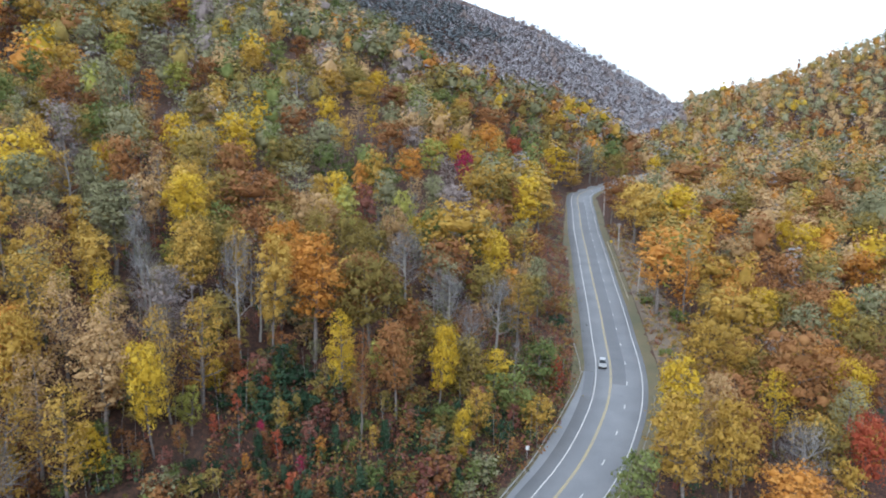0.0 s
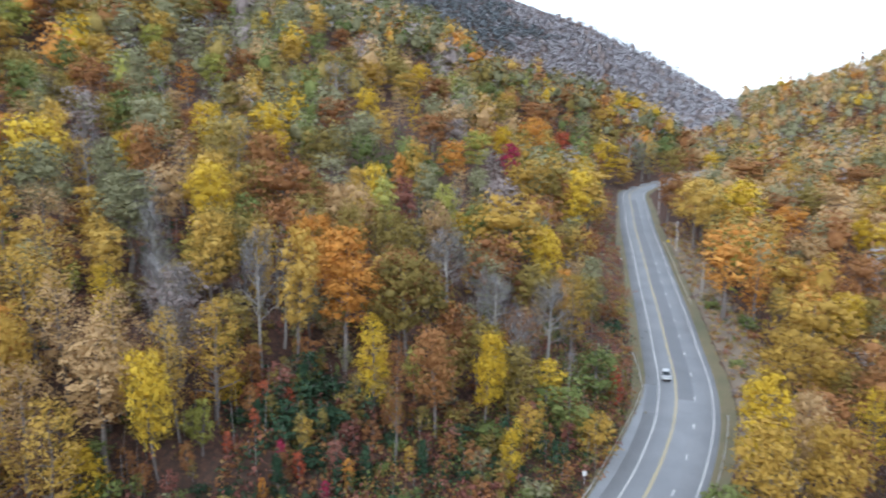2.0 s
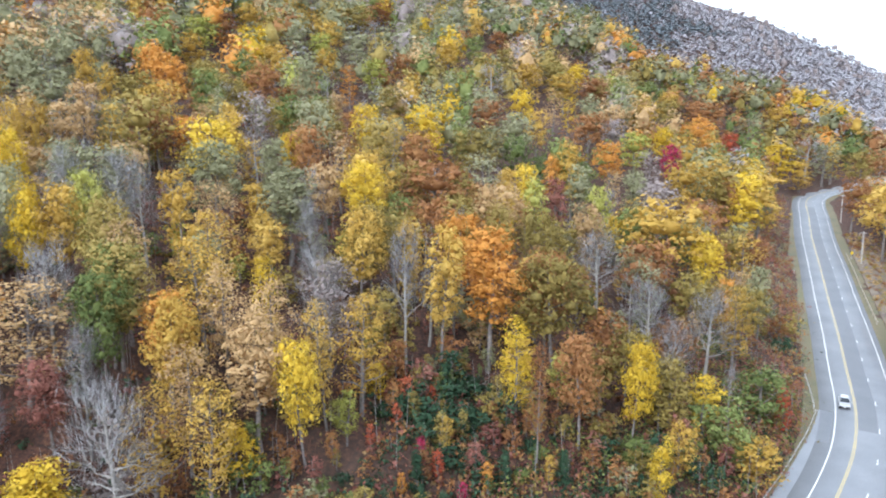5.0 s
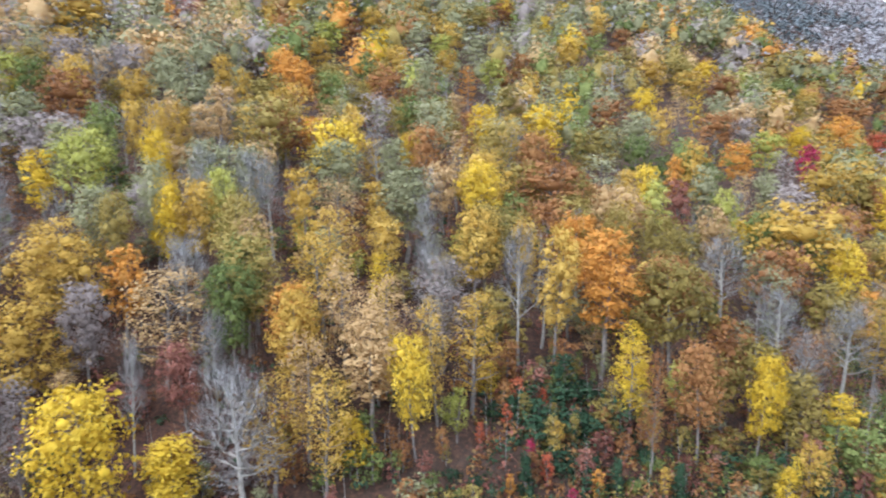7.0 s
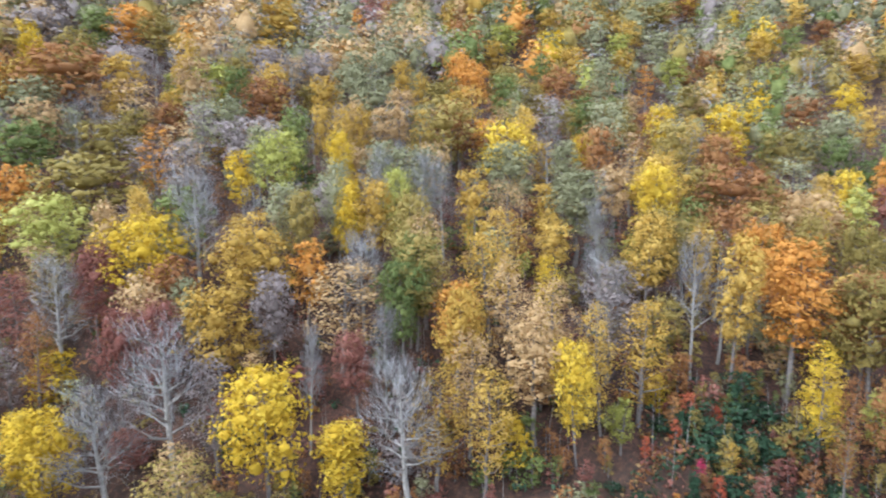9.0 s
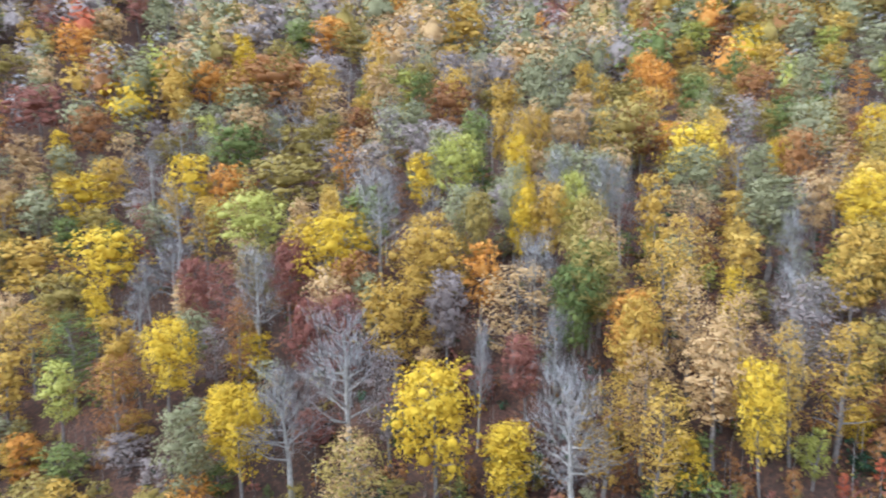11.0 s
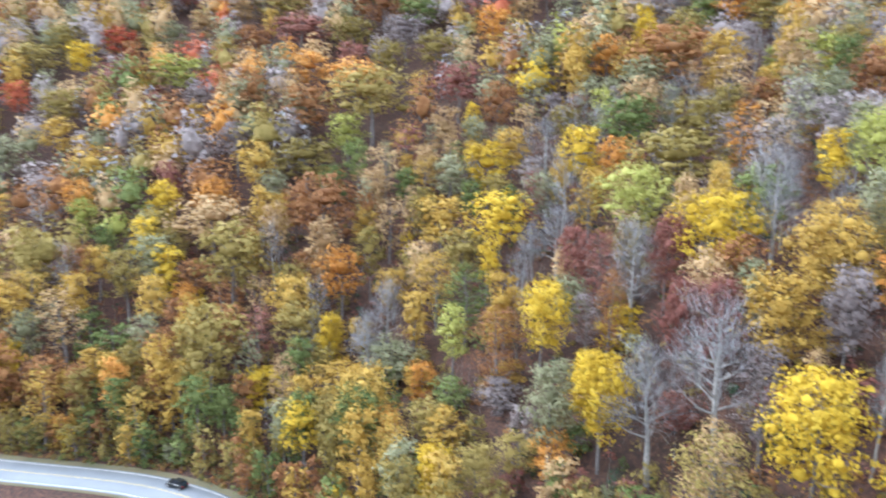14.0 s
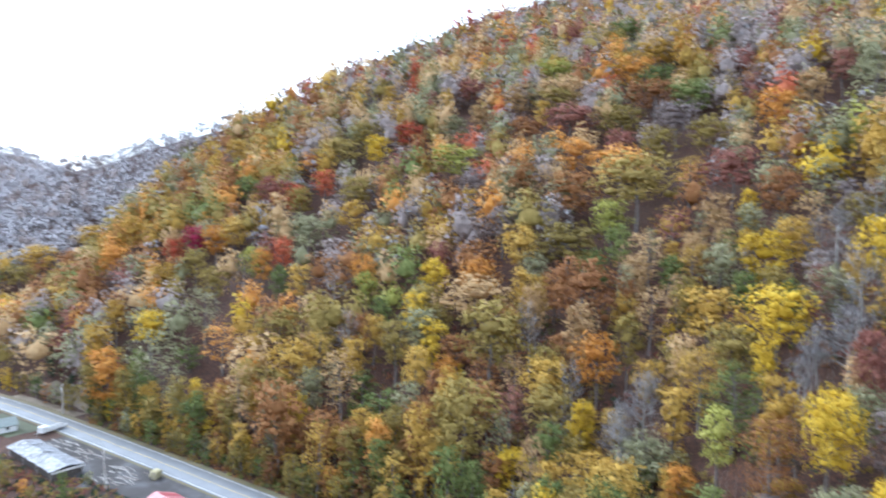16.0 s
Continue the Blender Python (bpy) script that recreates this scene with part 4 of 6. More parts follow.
SHOULDER_MID = [
    ("orange", "round", -122.8, 180.3, 0.92, 0.99), ("green", "round", -108.7, 173.6, 0.92, 0.89), ("sage", "thin", -97.7, 160.9, 0.84, 0.89),
    ("gold", "thin", -111.3, 163.3, 0.83, 1.14), ("rust", "broad", -105.5, 195.6, 0.97, 0.94), ("yellow", "broad", -86.5, 141.1, 0.97, 1.00),
    ("sage", "round", -77.7, 130.1, 0.92, 1.06), ("gold", "round", -87.8, 152.1, 0.91, 0.72), ("hazed_pink", "thin", -90.4, 166.8, 0.83, 1.36),
    ("tan", "thin", -93.3, 148.4, 0.83, 1.00), ("bare", "bare", -78.6, 146.2, 0.91, 0.95), ("sage", "broad", -78.0, 171.5, 0.97, 0.94),
    ("yellow", "round", -71.8, 189.7, 0.92, 0.90), ("olive", "broad", -63.6, 174.8, 0.97, 0.97), ("yellow", "broad", -63.9, 217.1, 0.97, 1.03),
    ("rust", "round", -53.6, 177.4, 0.92, 1.03), ("rust", "broad", -71.5, 155.9, 0.97, 0.77), ("tan", "thin", -65.4, 158.9, 0.84, 0.96),
    ("yellow", "round", -53.3, 142.2, 0.92, 0.90), ("gold", "broad", -56.3, 150.8, 0.97, 0.96), ("sage", "tall", -71.1, 140.1, 0.77, 0.99),
    ("sage", "tall", -61.6, 128.1, 0.75, 1.53), ("lime", "young", -54.0, 137.2, 0.57, 2.00),
]
SPUR_HIGH = [
    ("orange", "round", -212.7, 125.3, 0.92, 1.59), ("green", "round", -218.2, 116.7, 0.92, 1.21), ("olive", "round", -203.0, 127.4, 0.91, 1.17),
    ("olive", "round", -200.2, 103.4, 0.91, 1.33), ("yellow", "round", -218.1, 98.0, 0.92, 0.79), ("hazed_pink", "round", -222.4, 102.1, 0.92, 1.64),
    ("orange", "broad", -262.6, 57.7, 0.97, 1.16), ("tan", "round", -270.4, 69.9, 0.90, 1.19), ("sage", "thin", -252.7, 83.6, 1.02, 1.82),
    ("maroon", "round", -281.8, 82.2, 0.92, 0.99), ("yellow", "round", -212.8, 96.6, 0.92, 0.66), ("hazed_pink", "thin", -293.2, 55.2, 0.85, 1.86),
    ("sage", "thin", -210.3, 61.4, 0.83, 1.59), ("orange", "round", -207.7, 83.6, 0.92, 1.10),
]
SPUR_LOW = [
    ("yellow", "broad", -109.5, 71.6, 1.00, 1.07), ("maroon", "round", -113.2, 64.8, 0.89, 0.84), ("bare", "bare", -111.5, 58.4, 1.16, 0.94),
    ("maroon", "broad", -96.3, 59.9, 0.94, 0.62), ("maroon", "round", -90.0, 64.1, 0.90, 0.79), ("rust", "thin", -109.5, 53.6, 0.83, 0.75),
    ("bare", "bare", -80.2, 58.7, 1.26, 1.08), ("maroon", "young", -89.8, 57.8, 0.58, 2.00), ("bare", "bare", -84.6, 51.8, 1.03, 1.29),
    ("yellow", "young", -111.0, 56.8, 0.92, 1.47), ("yellow", "round", -89.1, 46.3, 0.92, 0.81), ("olive", "thin", -69.0, 52.9, 0.82, 1.25),
    ("yellow", "round", -115.0, 43.9, 0.92, 0.92), ("yellow", "column", -97.9, 47.2, 0.64, 1.41), ("rust", "thin", -115.2, 36.2, 0.84, 1.26),
    ("sage", "tall", -93.3, 40.1, 0.77, 1.05), ("orange", "young", -93.4, 40.7, 0.81, 1.45), ("hazed_pink", "young", -113.3, 36.3, 0.68, 2.00),
    ("olive", "young", -98.3, 36.9, 0.68, 1.99), ("green", "young", -93.6, 44.4, 0.55, 1.62), ("tan", "thin", -70.5, 53.5, 0.82, 1.00),
]
SPUR_MID_A = [
    ("rust", "broad", -186.5, 93.7, 1.17, 1.51), ("sage", "broad", -183.3, 85.2, 0.96, 1.18), ("tan", "thin", -164.8, 99.7, 0.82, 1.58),
    ("green", "broad", -167.5, 77.2, 0.97, 1.19), ("olive", "broad", -141.6, 77.4, 0.96, 1.73), ("lime", "broad", -134.4, 67.9, 0.97, 1.13),
    ("maroon", "thin", -121.3, 56.0, 0.83, 1.00), ("yellow", "round", -180.3, 43.7, 0.92, 1.34), ("bare", "bare", -180.5, 59.1, 0.91, 1.40),
    ("bare", "bare", -151.0, 56.4, 1.07, 1.09), ("yellow", "broad", -156.2, 43.3, 0.97, 1.24), ("maroon", "round", -125.5, 53.5, 0.92, 0.66),
    ("gold", "young", -117.7, 38.6, 0.57, 1.89),
]
SPUR_MID_B = [
    ("gold", "broad", -195.7, 87.7, 0.96, 1.04), ("gold", "round", -174.7, 103.4, 0.91, 1.12), ("tan", "broad", -173.4, 81.1, 0.96, 1.07),
    ("olive", "round", -149.3, 84.8, 0.94, 1.29), ("orange", "thin", -138.0, 89.6, 0.84, 0.99), ("gold", "round", -119.4, 77.2, 0.90, 0.55),
    ("rust", "broad", -209.4, 51.0, 0.97, 0.92), ("tan", "thin", -195.5, 55.9, 0.83, 1.27), ("yellow", "round", -165.7, 64.0, 0.92, 1.13),
    ("gold", "thin", -145.4, 60.8, 0.82, 1.30), ("maroon", "thin", -156.2, 50.7, 0.82, 0.87), ("bare", "bare", -140.7, 52.9, 0.90, 1.35),
]
VALLEYSIDE_A = [
    ("rust", "broad", 145.3, 422.3, 1.18, 1.87), ("green", "round", 103.5, 320.4, 1.04, 1.20),
    ("gold", "round", 87.2, 221.2, 0.92, 1.58), ("yellow", "round", 138.7, 277.2, 0.92, 0.80), ("rust", "broad", 111.3, 222.6, 0.96, 0.95),
    ("gold", "broad", 74.8, 172.3, 1.13, 1.48), ("gold", "broad", 58.1, 146.7, 0.97, 1.10), ("yellow", "round", 86.4, 137.9, 0.92, 0.85),
    ("yellow", "tall", 41.4, 112.9, 0.95, 0.93), ("tan", "round", 49.4, 120.4, 0.92, 0.68), ("red", "round", 73.8, 111.9, 0.92, 0.75),
    ("green", "young", 30.4, 99.1, 1.38, 0.92), ("gold", "round", 157.5, 437.0, 0.92, 1.93), ("olive", "broad", 182.8, 296.5, 0.96, 1.26),
    ("gold", "round", 79.5, 286.0, 1.34, 1.21), ("orange", "round", 111.9, 332.9, 1.04, 1.44),
]
VALLEYSIDE_B = [
    ("rust", "broad", 118.1, 445.3, 1.02, 1.37), ("gold", "round", 88.7, 306.6, 1.34, 1.27), ("orange", "tall", 63.6, 201.4, 1.12, 1.50),
    ("orange", "round", 120.7, 298.9, 0.92, 1.61), ("yellow", "broad", 142.5, 269.5, 0.97, 0.95), ("orange", "round", 139.4, 226.7, 0.92, 1.21),
    ("yellow", "round", 85.4, 181.7, 0.97, 0.82), ("rust", "broad", 73.4, 136.7, 1.30, 1.02), ("olive", "broad", 101.1, 161.1, 0.97, 0.96),
    ("gold", "tall", 38.6, 101.7, 0.91, 1.09), ("bare", "bare", 61.5, 108.1, 0.92, 1.31), ("sage", "thin", 76.6, 124.4, 0.87, 0.93),
    ("olive", "round", 146.0, 340.9, 0.91, 1.57), ("tan", "broad", 166.3, 366.0, 0.97, 1.68), ("rust", "broad", 205.7, 410.9, 0.97, 2.00),
    ("olive", "round", 102.7, 410.8, 1.27, 1.19),
]
VALLEYSIDE_C = [
    ("yellow", "round", 138.5, 459.2, 0.92, 1.16), ("yellow", "round", 104.0, 309.1, 1.35, 1.29), ("orange", "thin", 71.5, 200.2, 1.11, 1.03),
    ("tan", "round", 105.1, 246.9, 0.92, 1.35), ("olive", "broad", 124.0, 225.2, 0.97, 1.12), ("yellow", "round", 105.9, 179.9, 0.92, 0.83),
    ("orange", "broad", 80.2, 190.7, 0.97, 0.66), ("yellow", "thin", 66.6, 130.0, 0.84, 0.97), ("sage", "broad", 92.1, 169.9, 0.97, 0.97),
    ("gold", "round", 47.8, 105.2, 1.07, 0.78), ("orange", "round", 52.4, 95.4, 0.90, 1.09), ("sage", "round", 118.2, 187.9, 0.92, 1.13),
    ("rust", "round", 128.7, 331.6, 0.92, 1.77), ("rust", "broad", 194.5, 349.3, 0.96, 1.69), ("gold", "broad", 247.3, 451.4, 0.97, 1.85),
    ("rust", "round", 79.6, 327.5, 1.14, 1.05),
]
WEST_HIGH = [
    ("red", "round", -255.3, -178.0, 0.92, 1.03), ("tan", "round", -263.8, -183.8, 0.91, 1.12), ("gold", "round", -430.3, -435.6, 1.33, 2.00),
    ("olive", "round", -404.9, -427.8, 1.13, 2.00), ("gold", "round", -478.6, -432.0, 1.34, 1.89), ("orange", "round", -259.2, -212.4, 0.91, 1.45),
    ("gold", "round", -273.4, -216.6, 1.10, 1.25), ("rust", "tall", -237.6, -202.2, 0.86, 1.36), ("gold", "round", -237.7, -170.2, 0.92, 1.27),
    ("yellow", "round", -208.7, -153.7, 0.91, 1.45), ("sage", "thin", -185.4, -133.7, 1.22, 1.56), ("gold", "tall", -219.2, -177.6, 0.80, 1.33),
    ("gold", "column", -196.7, -166.7, 1.24, 1.32), ("orange", "column", -184.9, -151.4, 1.23, 1.25), ("olive", "column", -185.2, -158.2, 0.95, 1.33),
    ("gold", "young", -181.8, -138.1, 1.09, 1.59), ("gold", "young", -178.0, -121.7, 1.05, 1.56),
]
CLEARING_TREES = [
    ("red", "sapling", -31.9, 102.6, 0.59, 0.87), ("red", "sapling", -34.2, 98.1, 0.49, 0.87), ("crimson", "sapling", -27.5, 99.8, 0.63, 0.87),
    ("red", "sapling", -25.0, 99.3, 0.68, 0.87), ("orange", "sapling", -18.8, 101.2, 0.69, 0.87), ("rust", "sapling", -15.3, 112.0, 0.62, 0.87),
    ("rust", "sapling", -20.0, 109.7, 0.73, 0.87), ("rust", "sapling", -37.4, 93.2, 0.67, 0.87), ("orange", "sapling", -28.6, 95.0, 0.50, 0.87),
    ("gold", "sapling", -25.0, 103.3, 0.76, 0.87), ("lime", "sapling", -36.9, 96.5, 1.07, 0.87), ("lime", "sapling", -11.8, 120.9, 1.30, 0.88),
    ("pine", "cone", -27.0, 96.5, 0.74, 0.87), ("pine", "cone", -16.8, 103.4, 0.65, 0.87), ("crimson", "sapling", -21.3, 98.0, 0.51, 0.87),
    ("gold", "sapling", -11.2, 106.8, 0.66, 0.87), ("red", "sapling", 27.0, 154.0, 0.75, 0.87), ("red", "sapling", 25.2, 145.5, 1.07, 0.87),
    ("pine", "shrub", 31.3, 185.4, 1.19, 0.87), ("gold", "sapling", 17.9, 129.9, 0.75, 1.10), ("olive", "sapling", 24.3, 145.4, 0.75, 0.87),
]
BRUSH_TREES = [
    ("pine", "shrub", -31.2, 107.5, 1.20, 0.87), ("pine", "shrub", -28.0, 111.0, 1.23, 0.87), ("pine", "shrub", -24.7, 114.5, 1.16, 0.87),
    ("pine", "shrub", -28.4, 105.9, 1.19, 0.87), ("pine", "shrub", -24.8, 108.2, 1.20, 0.87), ("pine", "shrub", -21.7, 109.8, 1.08, 0.87),
    ("pine", "shrub", -24.8, 102.3, 0.94, 0.87), ("pine", "shrub", -21.3, 103.8, 0.94, 0.87), ("pine", "shrub", -34.2, 103.9, 0.77, 0.87),
    ("green", "shrub", -13.3, 110.1, 0.61, 0.87), ("green", "shrub", -15.0, 106.0, 0.55, 0.87), ("pine", "shrub", -14.4, 110.6, 0.57, 0.87),
    ("pine", "shrub", -35.6, 92.1, 0.46, 0.87), ("pine", "shrub", -32.8, 93.4, 0.47, 0.87), ("pine", "shrub", -28.7, 103.4, 0.90, 0.87),
    ("green", "shrub", 63.7, 210.8, 0.94, 0.87), ("green", "shrub", 70.0, 201.4, 1.30, 0.91), ("green", "shrub", 56.7, 169.5, 0.76, 0.87),
]
LANDMARKS = (
    FLANK_HIGH_A + FLANK_HIGH_B + FLANK_LOW + FLANK_MID_A + FLANK_MID_B + FOOTHILL_HIGH_A
    + FOOTHILL_HIGH_B + FOOTHILL_MID + HOLLOW_HIGH + HOLLOW_LOW_A + HOLLOW_LOW_B + HOLLOW_MID
    + KNOLL_HIGH_A + KNOLL_HIGH_B + KNOLL_LOW + KNOLL_MID_A + KNOLL_MID_B + SHOULDER_HIGH
    + SHOULDER_LOW + SHOULDER_MID + SPUR_HIGH + SPUR_LOW + SPUR_MID_A + SPUR_MID_B
    + VALLEYSIDE_A + VALLEYSIDE_B + VALLEYSIDE_C + WEST_HIGH
    + CLEARING_TREES + BRUSH_TREES
)

def scatter(near, far_end, gap):
    """Jittered places for trees between two distances, off the road and out of the clearings."""
    n = int(far_end / gap) + 1
    ii, jj = np.meshgrid(np.arange(-n, n + 1), np.arange(-n, n + 1))
    x = (ii + 0.5 * (jj % 2)).ravel() * gap + RNG.uniform(-0.38, 0.38, ii.size) * gap + EYE_X
    y = jj.ravel() * gap * 0.9 + RNG.uniform(-0.38, 0.38, ii.size) * gap + EYE_Y
    dx, dy = x - EYE_X, y - EYE_Y
    f, t = np.hypot(dx, dy), np.degrees(np.arctan2(-dx, dy))
    keep = (f >= near) & (f < far_end) & (t > -37) & (t < 143)
    x, y, f, t = x[keep], y[keep], f[keep], t[keep]
    side, _ = by_road(x, y)
    keep = (side > np.where((y > 105) & (y < 420), 19.5, 13.5)) | (side < np.where(y > 120, -23.0, -20.0))
    keep &= ~((side < 0) & (y < 20) & (x < -20) & (f < 330))
    for lx, ly, lr in CLEARINGS:
        keep &= np.hypot(x - lx, y - ly) > lr
    return x[keep], y[keep], f[keep], t[keep], side[keep]


CLEARINGS = [(-24, 99, 10), (-14, 105, 9), (-29, 108, 6), (-197, -188, 9), (-207, -214, 10), (-12, 92, 11), (-1, 103, 9), (-27, 87, 9)] + [(r[2], r[3], 0.3 * FORMS[r[1]][1] * r[4] * r[5] + 1.5) for r in LANDMARKS]
# room below the trees that stand out, towards the valley
CLEARINGS += [(x + 0.05 * (EYE_X - x), y + 0.05 * (EYE_Y - y), r * 0.6) for x, y, r in CLEARINGS[8:]]
for colour, form, x, y, tall, wide in LANDMARKS:
    f = math.hypot(x - EYE_X, y - EYE_Y)
    plant(colour, form, "near" if f < 150 else "mid", x, y, tall, wide=wide * (1.5 if form == "shrub" else 1.0))


def crown_span(x, y, height, width, low):
    """Seen from over the valley: direction, distance, half the width, and the heights of foot and top of a crown, in radians."""
    x, y, height, width = (np.asarray(v, float) for v in (x, y, height, width))
    dx, dy, z = x - EYE_X, y - EYE_Y, land(x, y) - 56
    far = np.hypot(dx, dy)
    return np.arctan2(-dx, dy), far, width / 2 / far, (z + height * low) / far, (z + height) / far


STANDING = [r for r in LANDMARKS if r[1] not in ("sapling", "shrub", "cone")]
SHOWN = crown_span([r[2] for r in STANDING], [r[3] for r in STANDING], [FORMS[r[1]][0] * r[4] for r in STANDING], [FORMS[r[1]][1] * r[4] * r[5] for r in STANDING], np.array([0.62 for r in STANDING]))


def hides(x, y, height, width, part_of=0.62):
    """Whether a tree would stand before one of those that stand out, or in it."""
    turn, far, half, _, top = crown_span(x, y, height, width, 0.3)
    over = (np.abs(SHOWN[0] - turn) < SHOWN[2] * part_of + half * 0.7) & (top > SHOWN[3]) & (far < SHOWN[1] + 3) & (SHOWN[1] < far * 1.8)
    return bool(over.any())


QUIET = dict(yellow=0.35, orange=0.3, lime=0.5, red=0.3, maroon=0.8, gold=0.7, bare=1.7, sage=1.3, tan=1.1, hazed_pink=1.1)
# shifts far woods to pale, greyish leaves in place of haze
FAR_HAZE = dict(yellow=0.3, orange=0.6, lime=0.4, gold=0.6, olive=0.8, sage=1.7, hazed_pink=1.6, bare=1.2, tan=1.3)


def pick_colour(mix, weights=QUIET):
    w = np.array([v * weights.get(c, 1.0) for c, v in mix.items()])
    return str(RNG.choice(list(mix), p=w / w.sum()))


for x, y, f, t, side in zip(*scatter(62, 215, 7.8)):
    colour = pick_colour(MIX[mix_at(t, f, side)])
    form, tall, wide = form_for(colour), float(np.clip(RNG.normal(0.84, 0.12), 0.55, 1.1)), float(RNG.uniform(0.85, 1.2))
    if f < 92:
        # only low growth at the foot of the slope
        colour, tall = {"sage": "olive", "tan": "rust", "hazed_pink": "maroon", "bare": "green", "yellow": "olive", "gold": "rust"}.get(colour, colour), 0.42
        form = "round"
    # a tree that would hide another is lower
    while tall > 0.3 and hides(x, y, FORMS[form][0] * tall, FORMS[form][1] * tall * wide):
        tall -= 0.15
    if tall > 0.5:
        plant(colour, form, "near" if f < 96 else "mid", float(x), float(y), tall, wide=wide)
    else:
        plant("olive" if colour in ("bare", "sage") else colour, "young", "mid", float(x), float(y), max(tall, 0.32) * 1.5, wide=wide * 1.3)


def young_trees(count, near, far_end):
    """Half-grown trees in the gaps of the wood."""
    made = 0
    while made < count:
        t, f = math.radians(RNG.uniform(-20, 135)), math.sqrt(RNG.uniform(near**2, far_end**2))
        x, y = EYE_X - f * math.sin(t), EYE_Y + f * math.cos(t)
        side = float(by_road([x], [y])[0][0])
        if side < 11 or min(math.hypot(x - a, y - b) - 0.8 * r for a, b, r in CLEARINGS[:8]) < 0:
            continue
        mix = MIX[mix_at(math.degrees(t), f, side)]
        colour = pick_colour({c: v for c, v in mix.items() if c != "bare"})
        tall = float(RNG.uniform(0.35, 0.8))
        made += 1
        if not hides(x, y, 10 * tall, 7 * tall):
            plant(colour, "young", "mid", x, y, tall, wide=float(RNG.uniform(1.0, 1.5)))


young_trees(230, 66, 190)


def roadside(count, start, stop, near, far_out, low, high, forms=("young",)):
    """Trees that come down to the road's edge on the hill side."""
    for k in np.linspace(start, stop, count).astype(int):
        s = RNG.uniform(near, far_out)
        x, y = ROAD[k, :2] + ROAD_HILL[k] * s + RNG.normal(0, 0.6, 2)
        mix = dict(olive=.3, green=.25, gold=.15, rust=.14, sage=.1, yellow=.06)
        plant(pick_colour(mix, {}), str(RNG.choice(forms)), "mid", float(x), float(y), float(RNG.uniform(low, high)))


roadside(60, NORTH_END + 60, len(ROAD) - 90, 8.2, 13, 0.3, 0.9)
valley_from, valley_to = (int(np.argmin(np.abs(ROAD[:, 1] - v))) for v in (8, -162))
roadside(110, valley_from, valley_to, 7.0, 12, 0.4, 1.1)
roadside(55, valley_from, valley_to, 10.5, 20, 0.55, 0.85, ("tall", "column", "round"))


def understory(count, near, far_end):
    """Low leafy undergrowth and thin stems between the trees, too much to count."""
    t, f = np.radians(RNG.uniform(-37, 143, count)), np.sqrt(RNG.uniform(near**2, far_end**2, count))
    x, y = EYE_X - f * np.sin(t), EYE_Y + f * np.cos(t)
    side, _ = by_road(x, y)
    keep = (side > 9.5) | ((side < -12) & ~((y < 20) & (x < -20)))
    x, y, side = x[keep], y[keep], side[keep]
    z = land(x, y)
    pick = RNG.choice(5, len(x), p=[0.34, 0.2, 0.2, 0.14, 0.12])
    # maroon and evergreen replace paler leaves, to put understory shade into the colour
    for k, colour in enumerate(("rust", "olive", "maroon", "pine", "green")):
        px, py, pz, ps = x[pick == k], y[pick == k], z[pick == k], side[pick == k]
        n = 24
        grow = np.where((ps > 0) & (ps < 20), 1.5, 0.8) * RNG.uniform(0.5, 1.5, len(px))
        d = RNG.normal(0, 1, (len(px), n, 3)) * [0.75, 0.75, 0.55]
        at = np.stack([px, py, pz], 1)[:, None] + (d + [0, 0, 0.8]) * grow[:, None, None]
        v, q, nv = sprays(RNG, at.reshape(-1, 3), d.reshape(-1, 3), 0.46)
        me = mesh_of("undergrowth", v, q, True, nv)
        me.materials.append(LEAF[colour])
        tagged(new("undergrowth", me), "low " + {"rust": "russet", "olive": "olive", "maroon": "dull maroon", "pine": "dark evergreen", "green": "green"}[colour] + " brush and seedlings on the forest floor", "undergrowth", kind="stuff")
    n = len(x) // 2
    foot = np.stack([x[:n], y[:n], z[:n] - 0.1], 1)
    tops = foot + np.c_[RNG.normal(0, 0.35, (n, 2)), RNG.uniform(2.5, 8, n)]
    u = RNG.normal(0, 1, (n, 3)) * [1, 1, 0]
    u = u / np.linalg.norm(u, axis=1)[:, None] * RNG.uniform(0.03, 0.07, (n, 1))
    w = np.stack([-u[:, 1], u[:, 0], u[:, 2]], 1)
    prism = [foot + u, foot - 0.5 * u + 0.87 * w, foot - 0.5 * u - 0.87 * w, tops + u * 0.3, tops - 0.15 * u + 0.26 * w, tops - 0.15 * u - 0.26 * w]
    v = np.stack(prism, 1).reshape(-1, 3)
    i = np.arange(n)[:, None] * 6
    q = np.concatenate([i + [0, 1, 4, 3], i + [1, 2, 5, 4], i + [2, 0, 3, 5]])
    me = mesh_of("saplings", v, q)
    me.materials.append(PALE_BARK)
    tagged(new("thin_stems", me), "thin leafless stems of young trees on the forest floor", "saplings", kind="stuff")


understory(6000, 62, 215)


def brush(name, count, place, colours, grow, label):
    """Dense low brush in one spot."""
    for colour in colours:
        x, y = place(count)
        z = land(x, y)
        d = RNG.normal(0, 1, (len(x), 26, 3)) * [0.7, 0.7, 0.5]
        at = np.stack([x, y, z], 1)[:, None] + (d + [0, 0, 0.7]) * (grow * RNG.uniform(0.5, 1.5, len(x)))[:, None, None]
        v, q, nv = sprays(RNG, at.reshape(-1, 3), d.reshape(-1, 3), 0.36)
        me = mesh_of(name, v, q, True, nv)
        me.materials.append(LEAF[colour])
        tagged(new(name, me), label, "undergrowth", kind="stuff")


